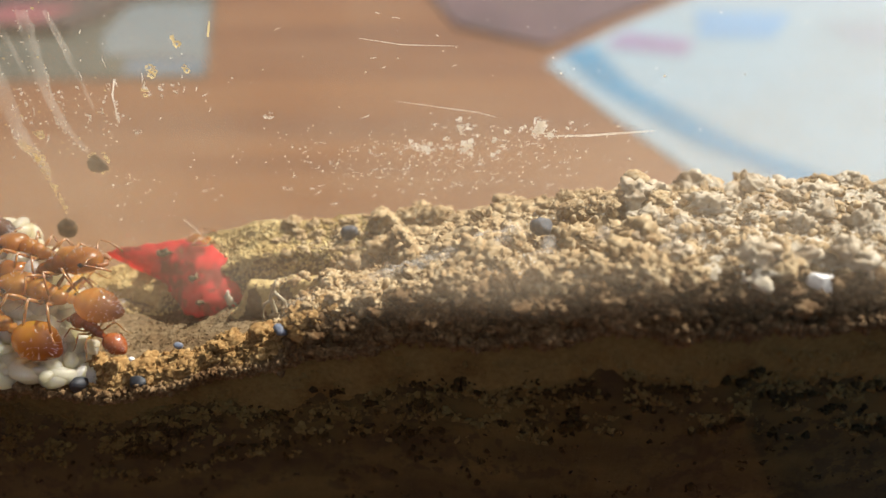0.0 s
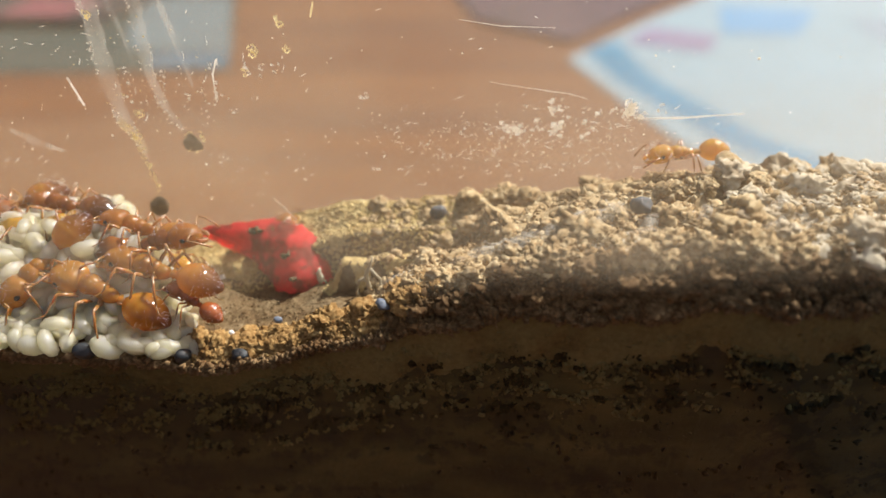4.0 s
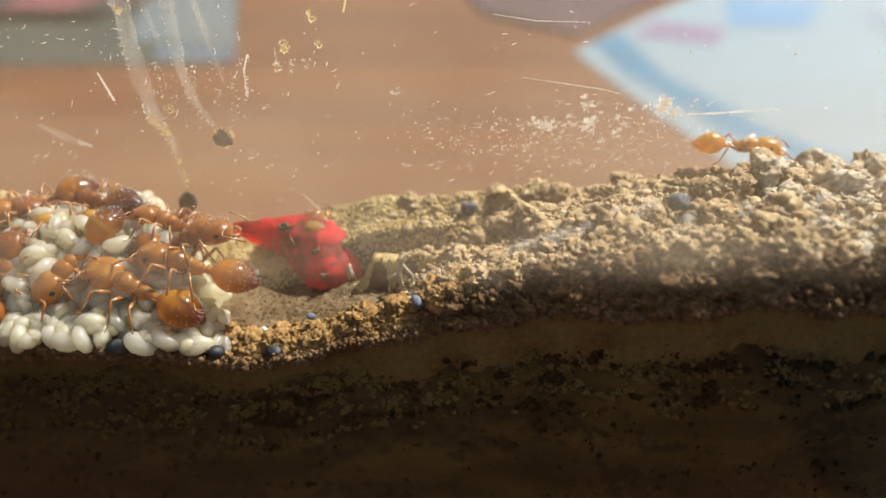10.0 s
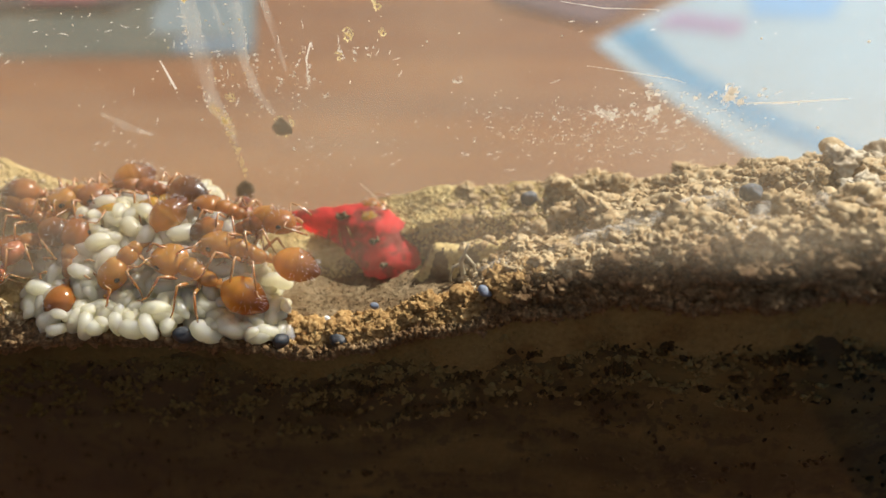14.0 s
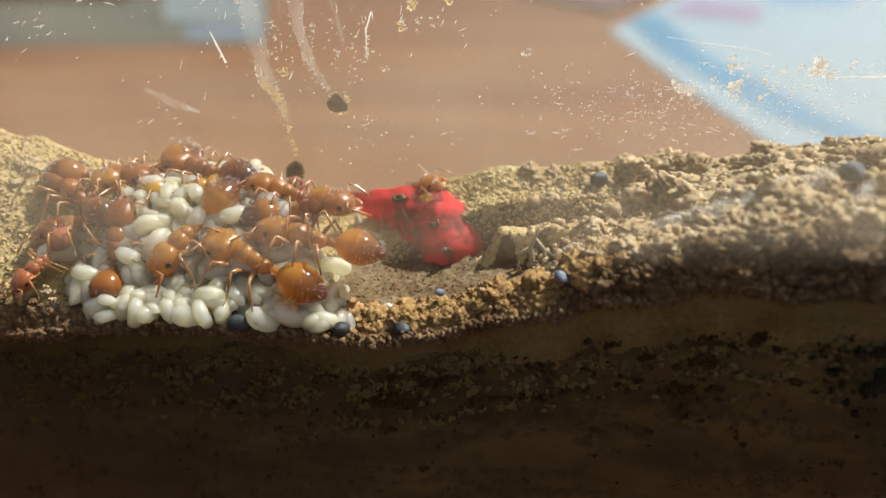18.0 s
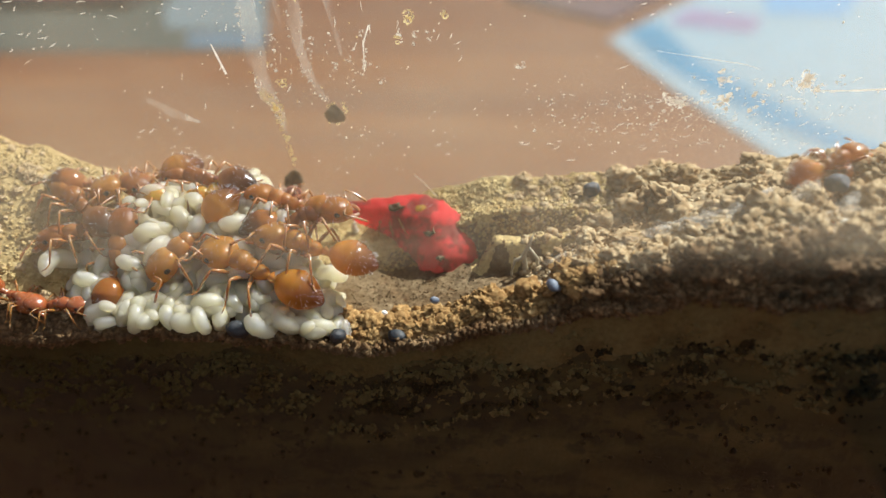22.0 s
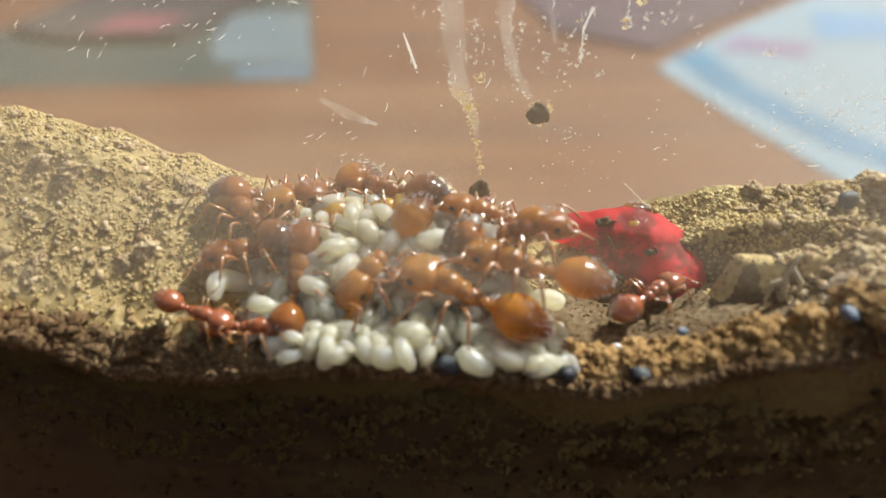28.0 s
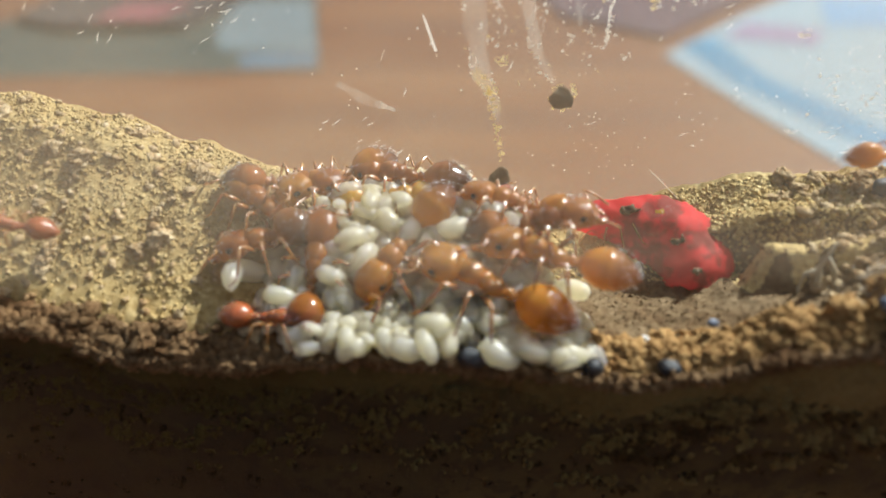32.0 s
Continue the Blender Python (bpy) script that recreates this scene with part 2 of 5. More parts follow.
def gaster_material(name, light, dark):
    """Glossy abdomen, dark towards its tip and along its rings."""
    m, n, l, b = material(name)
    v = coords(n, l, 1000)
    sep = n.new("ShaderNodeSeparateXYZ")
    l.new(v, sep.inputs[0])
    add = n.new("ShaderNodeMath")
    add.operation = "MULTIPLY_ADD"
    add.inputs[1].default_value, add.inputs[2].default_value = 0.35, 0.0
    l.new(noisy(n, l, v, 1.6, 3), add.inputs[0])
    s = n.new("ShaderNodeMath")
    s.operation = "ADD"
    l.new(sep.outputs[0], s.inputs[0])
    l.new(add.outputs[0], s.inputs[1])
    mr = n.new("ShaderNodeMapRange")
    mr.inputs["From Min"].default_value, mr.inputs["From Max"].default_value = -2.3, -0.75
    l.new(s.outputs[0], mr.inputs["Value"])
    l.new(ramp(n, l, mr.outputs[0], [(0.0, dark), (0.35, tuple((a + 2 * c) / 3 for a, c in zip(light, dark))), (0.75, light)]), b.inputs["Base Color"])
    b.inputs["Roughness"].default_value = 0.13
    b.inputs["Transmission Weight"].default_value = 0.5
    b.inputs["Subsurface Weight"].default_value = 0.2
    b.inputs["Subsurface Radius"].default_value = (1, 0.35, 0.08)
    b.inputs["Subsurface Scale"].default_value = 0.0005
    b.inputs["Coat Weight"].default_value = 0.9
    bumped(n, l, b, noisy(n, l, v, 7.0, 3), 0.1, 0.00004)
    return m


GASTER = gaster_material("amber_gaster", (0.86, 0.40, 0.055), (0.13, 0.026, 0.010))
GASTER_DARK = gaster_material("brown_gaster", (0.52, 0.20, 0.042), (0.04, 0.013, 0.009))
LARVA = plain("milky_larva", (0.98, 0.93, 0.72), 0.26, 0.16, 0.9, sss=1.0, radius=(1, 0.97, 0.72), sss_scale=0.0013, coat=0.2)

SPECK = plain("grey_brown_crumb", (0.27, 0.20, 0.12), 0.8, 0.4, 5.0, bump=0.5)


def let_through(m, colour, share):
    """Mixes in light that passes from behind."""
    n, l = m.node_tree.nodes, m.node_tree.links
    t, x = n.new("ShaderNodeBsdfTranslucent"), n.new("ShaderNodeMixShader")
    base = n["Principled BSDF"].inputs["Base Color"]
    if base.links:
        l.new(mixed(n, l, 0.4, base.links[0].from_socket, (*colour, 1)[:3]), t.inputs["Color"])
    else:
        t.inputs["Color"].default_value = (*colour, 1)
    x.inputs[0].default_value = share
    l.new(n["Principled BSDF"].outputs[0], x.inputs[1]), l.new(t.outputs[0], x.inputs[2])
    l.new(x.outputs[0], n["Material Output"].inputs[0])


let_through(LARVA, (0.99, 0.95, 0.78), 0.58)
let_through(AMBER, (0.95, 0.50, 0.11), 0.32)
let_through(RUST, (0.88, 0.44, 0.09), 0.30)
let_through(GASTER_DARK, (0.70, 0.32, 0.07), 0.25)
let_through(GASTER, (0.93, 0.50, 0.10), 0.32)
let_through(SPECK, (0.45, 0.38, 0.28), 0.45)
let_through(HONEY, (0.95, 0.55, 0.10), 0.35)
BLUE_STONE = plain("blue_stone", (0.19, 0.22, 0.28), 0.45, 0.4, 4.0, coat=0.2, bump=0.4)
DARK_STONE = plain("dark_seed", (0.022, 0.026, 0.032), 0.5, 0.5, 4.0, coat=0.08, bump=0.5)
GREY_STONE = plain("grey_stone", (0.105, 0.115, 0.13), 0.6, 0.5, 4.0, bump=0.5)
WHITE_GRAIN = plain("white_grain", (0.85, 0.84, 0.80), 0.3, 0.15, 4.0, sss=0.3, sss_scale=0.0003)
BROW_GRAIN = plain("pale_brow_grain", (0.82, 0.77, 0.66), 0.7, 0.15, 4.0)
HUSK = plain("pale_husk", (0.62, 0.55, 0.42), 0.5, 0.3, 3.0, sss=0.3, sss_scale=0.0003)
DUNG = plain("dark_crumb", (0.20, 0.13, 0.06), 0.8, 0.7, 5.0, bump=0.6)
ROOT = plain("pale_root", (0.50, 0.42, 0.28), 0.6, 0.25, 4.0)


def glass_material(name, haze, streak, settle, shine=0.010):
    """A clear pane with a film of dust and smears, thicker towards the plane named by settle (x, z weights per metre and offset)."""
    m, n, l, b = material(name)
    out = n["Material Output"]
    n.remove(b)
    clear, gloss, dust, lit = n.new("ShaderNodeBsdfTransparent"), n.new("ShaderNodeBsdfGlossy"), n.new("ShaderNodeBsdfDiffuse"), n.new("ShaderNodeBsdfTranslucent")
    gloss.inputs["Roughness"].default_value = 0.03
    dust.inputs["Color"].default_value = lit.inputs["Color"].default_value = (0.90, 0.74, 0.53, 1)
    face, power, amount = n.new("ShaderNodeLayerWeight"), n.new("ShaderNodeMath"), n.new("ShaderNodeMath")
    power.operation, power.inputs[1].default_value = "POWER", 5.0
    amount.operation, amount.inputs[1].default_value, amount.inputs[2].default_value = "MULTIPLY_ADD", 0.6, shine
    l.new(face.outputs["Facing"], power.inputs[0]), l.new(power.outputs[0], amount.inputs[0])
    a = n.new("ShaderNodeMixShader")
    l.new(amount.outputs[0], a.inputs[0]), l.new(clear.outputs[0], a.inputs[1]), l.new(gloss.outputs[0], a.inputs[2])
    d = n.new("ShaderNodeMixShader")
    l.new(dust.outputs[0], d.inputs[1]), l.new(lit.outputs[0], d.inputs[2])
    v = coords(n, l, streak)
    f = ramp(n, l, noisy(n, l, v, 1.0, 5, 0.65), [(0.38, (haze[0],) * 3), (0.75, (haze[1],) * 3)])
    dot, off, lim = n.new("ShaderNodeVectorMath"), n.new("ShaderNodeMath"), n.new("ShaderNodeClamp")
    dot.operation, dot.inputs[1].default_value = "DOT_PRODUCT", (settle[0], 0, settle[1])
    l.new(coords(n, l, 1), dot.inputs[0])
    off.operation, off.inputs[1].default_value = "ADD", settle[2]
    l.new(dot.outputs["Value"], off.inputs[0]), l.new(off.outputs[0], lim.inputs[0])
    if settle[3] == "add":
        soft = ramp(n, l, lim.outputs[0], [(0.0, (0, 0, 0)), (1.0, (settle[4],) * 3)])
        f = mixed(n, l, 1.0, f, soft, "ADD")
    else:
        f = mixed(n, l, 1.0, f, ramp(n, l, lim.outputs[0], [(0.0, (0, 0, 0)), (1.0, (1, 1, 1))]), "MULTIPLY")
    e = n.new("ShaderNodeMixShader")
    l.new(f, e.inputs[0]), l.new(a.outputs[0], e.inputs[1]), l.new(d.outputs[0], e.inputs[2])
    l.new(e.outputs[0], out.inputs[0])
    return m


GLASS_BACK = glass_material("dusty_glass", (0.0, 0.08), (14, 60, 300), (0, -120, -0.95, "add", 0.13))
GLASS_FRONT = glass_material("front_glass", (0.04, 0.17), (170, 120, 330), (-40, 1000, 12.6, "times"), 0.008)


def thin(name, colour, dark, through, scale=5.0):
    """A thin crust that also lets light through from behind."""
    m = plain(name, colour, 0.7, dark, scale, bump=0.3)
    n, l = m.node_tree.nodes, m.node_tree.links
    t, x = n.new("ShaderNodeBsdfTranslucent"), n.new("ShaderNodeMixShader")
    t.inputs["Color"].default_value = (*colour, 1)
    x.inputs[0].default_value = through
    l.new(n["Principled BSDF"].outputs[0], x.inputs[1]), l.new(t.outputs[0], x.inputs[2])
    l.new(x.outputs[0], n["Material Output"].inputs[0])
    return m


RED_FILM = thin("red_film", (0.92, 0.075, 0.075), 0.2, 0.6, 0.8)
def soil_film():
    """Dried earth clings to the plastic in ragged patches."""
    n, l = RED_FILM.node_tree.nodes, RED_FILM.node_tree.links
    b = n["Principled BSDF"]
    v = coords(n, l, 1000)
    patch = mixed(n, l, 1.0, ramp(n, l, noisy(n, l, v, 0.85, 5, 0.62), [(0.52, (0, 0, 0)), (0.60, (1, 1, 1))]), (0.6, 0.6, 0.6), "MULTIPLY")
    red = b.inputs["Base Color"].links[0].from_socket
    l.new(mixed(n, l, patch, red, (0.16, 0.075, 0.045)), b.inputs["Base Color"])
    for node in n:
        if node.type == "BSDF_TRANSLUCENT":
            l.new(mixed(n, l, patch, (0.92, 0.075, 0.075), (0.22, 0.07, 0.04)), node.inputs["Color"])


soil_film()
SCRATCH = thin("pale_scratch", (0.95, 0.90, 0.80), 0.15, 0.7)
TRICKLE = thin("ochre_trickle", (0.85, 0.70, 0.36), 0.3, 0.7)
CRUST = plain("white_crust", (0.96, 0.92, 0.84), 0.6, 0.1, 6.0, sss=1.0, radius=(1, 0.95, 0.85), sss_scale=0.0004, bump=0.3)


def smear_material(name, colour, thick=0.40, grain=(1500, 1500, 350)):
    """A thin translucent smear on glass."""
    m, n, l, b = material(name)
    b.inputs["Roughness"].default_value = 0.6
    v = coords(n, l, grain)
    l.new(ramp(n, l, noisy(n, l, v, 1.0, 4), [(0.33, (0.03,) * 3), (0.73, (thick,) * 3)]), b.inputs["Alpha"])
    b.inputs["Base Color"].default_value = (*colour, 1)
    b.inputs["Transmission Weight"].default_value = 0.0
    t, x, c = n.new("ShaderNodeBsdfTranslucent"), n.new("ShaderNodeMixShader"), n.new("ShaderNodeBsdfTransparent")
    t.inputs["Color"].default_value = (*colour, 1)
    y = n.new("ShaderNodeMixShader")
    l.new(b.inputs["Alpha"].links[0].from_socket, y.inputs[0])
    l.new(c.outputs[0], y.inputs[1]), l.new(t.outputs[0], y.inputs[2])
    x.inputs[0].default_value = 0.65
    l.new(b.outputs[0], x.inputs[1]), l.new(y.outputs[0], x.inputs[2])
    l.new(x.outputs[0], n["Material Output"].inputs[0])
    return m


SMEAR = smear_material("dried_smear", (0.95, 0.90, 0.78))
FLUFF = smear_material("powder_fluff", (0.92, 0.88, 0.80), 0.30, (900, 900, 1500))
OCHRE_SMEAR = smear_material("ochre_smear", (0.85, 0.68, 0.28))


def wood_material():
    m, n, l, b = material("table_wood")
    v = coords(n, l, (6, 60, 60))
    g = noisy(n, l, v, 1.0, 5)
    c = ramp(n, l, g, [(0.3, (0.108, 0.034, 0.0055)), (0.5, (0.154, 0.052, 0.0075)), (0.7, (0.205, 0.077, 0.014))])
    l.new(c, b.inputs["Base Color"])
    b.inputs["Roughness"].default_value = 0.45
    bumped(n, l, b, g, 0.1, 0.0005)
    return m


WOOD = wood_material()
PAPER = plain("white_paper", (0.222, 0.315, 0.375), 0.7, 0.05, 0.02)
BLUE_INK = plain("blue_print", (0.025, 0.20, 0.36), 0.6, 0.25, 0.02)
SKY_INK = plain("sky_blue_print", (0.11, 0.27, 0.46), 0.6, 0.2, 0.02)
PALE_INK = plain("pale_blue_print", (0.200, 0.272, 0.352), 0.6, 0.2, 0.02)
MAUVE_INK = plain("mauve_print", (0.240, 0.192, 0.320), 0.6, 0.3, 0.02)
CARTON = plain("pale_carton", (0.046, 0.057, 0.044), 0.7, 0.2, 0.02)
CARTON_PALE = plain("pale_carton_strip", (0.135, 0.176, 0.189), 0.6, 0.15, 0.02)
DARK_CLOTH = plain("dark_cloth", (0.045, 0.033, 0.034), 0.9, 0.4, 0.05)
PINK_CLOTH = plain("pink_cloth", (0.228, 0.060, 0.072), 0.9, 0.3, 0.05)
BLUE_CLOTH = plain("blue_cloth", (0.085, 0.14, 0.19), 0.9, 0.3, 0.05)
MAUVE_DARK = plain("dark_mauve", (0.085, 0.042, 0.055), 0.8, 0.4, 0.03)
FLOOR = plain("floor_screed", (0.22, 0.19, 0.16), 0.8, 0.3, 0.004)
DARK_SHEET = plain("dark_sheet", (0.016, 0.017, 0.010), 0.5, 0.3, 0.2)

# ---- large structure ----
TABLE = -75.0
BACK = 26.4
table = empty("table", P(0, 0, 0))
tagged(table, "reddish brown wooden table in sunlight under the ant farm", "table")
bm = bmesh.new()
box(bm, (-900, -500, TABLE - 30), (900, 900, TABLE))
bmesh.ops.bevel(bm, geom=bm.edges[:], offset=3, segments=2, affect="EDGES")
part("tabletop", bm, WOOD, table, smooth=False)
for x, y in ((-840, -440), (840, -440), (-840, 840), (840, 840)):
    bm = bmesh.new()
    box(bm, (x - 30, y - 30, TABLE - 745), (x + 30, y + 30, TABLE - 30.5))
    part("leg", bm, WOOD, table, smooth=False)
bm = bmesh.new()
box(bm, (-4000, -4000, TABLE - 800), (4000, 4000, TABLE - 745))
tagged(solo("floor", bm, FLOOR, smooth=False), "plain grey-brown floor under the table", kind="structure")

XS = [-60, -36, -32, -29, -26, -22, -17, -13, -11, -8, -4, 0, 3, 7, 12, 18, 60]
Z0 = [-15.5, -16.7, -17.3, -18.4, -18.5, -17.95, -18.0, -18.55, -18.15, -17.2, -16.1, -15.2, -14.65, -14.1, -13.8, -13.7, -13.7]
Z1 = [-14.9, -16.2, -16.7, -17.3, -17.6, -17.7, -18, -18.1, -17.7, -16.7, -14.95, -13.55, -12.9, -12.4, -12.2, -12.0, -12.0]
Z2 = [-10.1, -12.9, -13.4, -14.2, -15.3, -17.2, -18, -18, -17.8, -17.3, -15.6, -13.7, -12.8, -12.1, -11.9, -11.7, -11.7]
Z3 = [-9.8, -12, -12.8, -13.8, -15, -16.9, -17.9, -17.9, -16.6, -15.35, -15, -14.45, -13.7, -12.9, -12.6, -12.3, -12.3]
Z4 = [-9.8, -11.75, -12.65, -13.75, -14.8, -16.6, -17.6, -16.8, -15.55, -14.85, -14.65, -14.4, -14.05, -13.43, -13.23, -12.83, -12.83]
ZP = [-9.75, -11.8, -12.6, -13.7, -14.8, -16.7, -17.7, -17.2, -16.2, -15.4, -15, -14.5, -13.9, -13.22, -13.02, -12.62, -12.62]
PROFILES = np.array([Z0, Z1, Z2, Z3, ZP, Z4])
STEPS = [0.0, 0.10, 0.62, 0.70, 0.84, 1.0]


def front_y(x):
    return float(np.interp(x, [-60, -4, 6, 60], [18.8, 18.8, 17.2, 17.2]))


def smooth_step(f):
    return f * f * (3 - 2 * f)


def bed_z(x, y):
    """The height of the sand before its grain."""
    s = min(max((y - front_y(x)) / (BACK - front_y(x)), 0), 1)
    k = max(j for j in range(5) if STEPS[j] <= s)
    i = min(max(int(np.searchsorted(XS, x)) - 1, 0), len(XS) - 2)
    f = smooth_step((x - XS[i]) / (XS[i + 1] - XS[i]))
    a = PROFILES[k][i] * (1 - f) + PROFILES[k][i + 1] * f
    b = PROFILES[k + 1][i] * (1 - f) + PROFILES[k + 1][i + 1] * f
    z = a + (b - a) * (s - STEPS[k]) / (STEPS[k + 1] - STEPS[k])
    # a low caked ledge across the hollow
    w = min(max((x + 9.4) / 1.2, 0), 1) * min(max((-3.6 - x) / 1.2, 0), 1)
    if w:
        crest = -15.75 + 0.12 * (x + 7) + 0.3 * noise.noise(Vector((x / 1.3, 2, 0))) - 2.6 * max(0, abs(y - 22.7 - 0.3 * noise.noise(Vector((x / 1.1, 5, 0)))) - 0.3)
        z = max(z, crest * w - 18.5 * (1 - w))
    return z


def cobble(p, size):
    """Rounded lumps of about that size, packed side by side: 0 in the joints, 1 on the tops."""
    d = noise.voronoi(p / size)[0][0]
    return math.sqrt(max(0.0, 1 - (d / 0.8) ** 2))


def sand_z(x, y):
    """The height with lumps; coarser on the bank beside the printed paper's side."""
    p = Vector((x, y, 0.3))
    bank = min(max((x + 5.5) / 5, 0), 1)
    z = bed_z(x, y) + 0.16 * noise.noise(p / 1.4) + 0.05 * cobble(p, 0.6) + 0.07 * noise.noise(p / 0.55) + 0.06 * noise.noise(p / 0.27 + Vector((3, 1, 8))) - 0.03
    if bank:
        ledge = noise.noise(Vector((x / 3.2, y / 1.1, 6.0)))
        z += bank * (0.46 * cobble(p + Vector((5, 2, 0)), 1.25) + 0.20 * cobble(p, 0.62) + 0.30 * ledge - 0.36)
    return z + (0.02 if -14 < x < -7 and 20.5 < y < 23.5 else 0.055) * noise.noise(p / 0.15 + Vector((2, 9, 4)))


def ground_kind(x, s):
    """Which earth lies at x and the share s of the way to the back pane: 0 sand, 1 bank, 2 earth toned as in shade, 3
    brown grit, 4 hollow toned as in shade, 5 pale with glare, 6 dune.
    """
    s += 0.05 * noise.noise(Vector((x / 0.7, s * 9, 2.0)))
    x += 0.8 * noise.noise(Vector((x / 1.1, s * 7, 8.0)))
    if -16 < x < -5:
        if -9.3 < x and 0.45 < s < 0.58:
            return 0
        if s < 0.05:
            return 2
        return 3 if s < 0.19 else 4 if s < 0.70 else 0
    # the steep front's shade comes from swapping in the darker earth
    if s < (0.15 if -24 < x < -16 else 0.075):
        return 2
    if x > 8.5:
        return 5
    if x < -16:
        return 6
    return 1 if x > -3.5 or (x > -6 and s < 0.75) else 0


def build_sand():
    xs = np.concatenate([np.linspace(-60, -38, 24), np.arange(-37.8, 19, 0.095), np.linspace(19.5, 60, 30)])
    steps = 96
    verts = []
    for x in xs:
        yf = front_y(x)
        for j in range(steps + 1):
            s = j / steps
            y = yf + (BACK - 0.05 - yf) * s
            push = 0.34 * max(0.0, 1 - abs(s - 0.07) / 0.07) * noise.noise(Vector((x / 0.8, 4.0, s * 16)))
            verts.append((x * MM, (y - push) * MM, sand_z(x, y) * MM))
    n = steps + 1
    faces = [(i * n + j, (i + 1) * n + j, (i + 1) * n + j + 1, i * n + j + 1) for i in range(len(xs) - 1) for j in range(steps)]
    kinds = [ground_kind(float(xs[i]), j / steps) for i in range(len(xs) - 1) for j in range(steps)]
    me = bpy.data.meshes.new("sand_bed")
    me.from_pydata(verts, [], faces)
    for mat in (SAND, BANK, SHADED_EARTH, GRIT, SHADED_HOLLOW, GLARE_EARTH, DUNE):
        me.materials.append(mat)
    me.polygons.foreach_set("material_index", kinds)
    me.polygons.foreach_set("use_smooth", [True] * len(me.polygons))
    bed = new("ground", me)
    tagged(bed, "pale ochre dry sand bank between two panes", kind="structure")
    # the soil's upright face behind the front pane
    verts, faces = [], []
    depth = [0, 0.25, 0.6, 1.2, 2, 3, 5, 8, 14, 25, 58]
    for x in xs:
        top = sand_z(x, front_y(x))
        for k, d in enumerate(depth):
            y = front_y(x) + (0.0 if k == 0 else 0.10 * noise.noise(Vector((x / 1.5, d / 1.2, 5.0))) - 0.05)
            verts.append((x * MM, y * MM, max(top - d, TABLE) * MM))
    n = len(depth)
    faces = [(i * n + j, i * n + j + 1, (i + 1) * n + j + 1, (i + 1) * n + j) for i in range(len(xs) - 1) for j in range(n - 1)]
    me = bpy.data.meshes.new("soil_face")
    me.from_pydata(verts, [], faces)
    me.materials.append(SOIL)
    face = new("wall_soil", me)
    tagged(face, "dark brown packed soil seen through the front pane", kind="structure")
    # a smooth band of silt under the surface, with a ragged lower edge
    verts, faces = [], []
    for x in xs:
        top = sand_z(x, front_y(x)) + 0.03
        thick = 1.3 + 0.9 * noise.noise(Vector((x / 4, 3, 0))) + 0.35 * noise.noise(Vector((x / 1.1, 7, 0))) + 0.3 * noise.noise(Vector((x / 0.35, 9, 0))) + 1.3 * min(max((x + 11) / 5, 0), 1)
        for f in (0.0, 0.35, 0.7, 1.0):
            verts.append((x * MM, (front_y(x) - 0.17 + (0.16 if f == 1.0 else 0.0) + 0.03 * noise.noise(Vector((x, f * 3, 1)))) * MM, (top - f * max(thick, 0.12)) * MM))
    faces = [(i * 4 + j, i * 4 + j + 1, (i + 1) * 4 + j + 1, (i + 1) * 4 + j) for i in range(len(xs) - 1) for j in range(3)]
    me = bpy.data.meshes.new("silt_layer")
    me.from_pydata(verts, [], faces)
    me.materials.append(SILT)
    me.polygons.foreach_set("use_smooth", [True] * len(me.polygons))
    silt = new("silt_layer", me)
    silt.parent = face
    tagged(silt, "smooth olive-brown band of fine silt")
    return bed


bed = build_sand()


def pane(name, y0, y1, mat, label):
    bm = bmesh.new()
    box(bm, (-62, y0, TABLE), (62, y1, 28))
    ob = solo(name, bm, mat, smooth=False)
    ob.visible_shadow = False
    return tagged(ob, label, kind="structure")


back_pane = pane("window_1", BACK, BACK + 1.0, GLASS_BACK, "dusty scratched back pane of the ant farm")


front_pane = pane("window_2", 15.8, 16.4, GLASS_FRONT, "clear front pane of the ant farm")

# ---- things on the table behind ----
def sheet(name, corners, mat, lift, thick=0.4):
    bm = bmesh.new()
    lo = [bm.verts.new((x, y, TABLE + lift)) for x, y in corners]
    hi = [bm.verts.new((x, y, TABLE + lift + thick)) for x, y in corners]
    bm.faces.new(lo[::-1]), bm.faces.new(hi)
    for k in range(len(lo)):
        bm.faces.new((lo[k], lo[(k + 1) % len(lo)], hi[(k + 1) % len(lo)], hi[k]))
    return bm


leaflet = solo("leaflet", sheet("leaflet", [(40, 258), (53, 203), (68, 150), (330, 118), (420, 330), (175, 430), (84, 320)], PAPER, 0), PAPER, smooth=False)
tagged(leaflet, "white printed leaflet with a blue line lying on the table", "leaflet")
part("blue_line", sheet("b", [(49, 272), (54, 231), (72, 178), (90, 150), (104, 150), (86, 180), (68, 232), (64, 284)], BLUE_INK, 0.5, 0.1), BLUE_INK, leaflet, "blue printed line along the edge", smooth=False)
part("print_patch", sheet("g", [(68, 282), (98, 268), (110, 292), (84, 308)], MAUVE_INK, 0.6, 0.1), MAUVE_INK, leaflet, "mauve printed patch", smooth=False)
part("print_patch", sheet("h", [(114, 298), (146, 296), (176, 345), (130, 352)], SKY_INK, 0.6, 0.1), SKY_INK, leaflet, "sky blue printed patch", smooth=False)
part("print_patch", sheet("i", [(176, 285), (216, 285), (222, 325), (182, 325)], PALE_INK, 0.6, 0.1), PALE_INK, leaflet, "grey-blue printed patch", smooth=False)
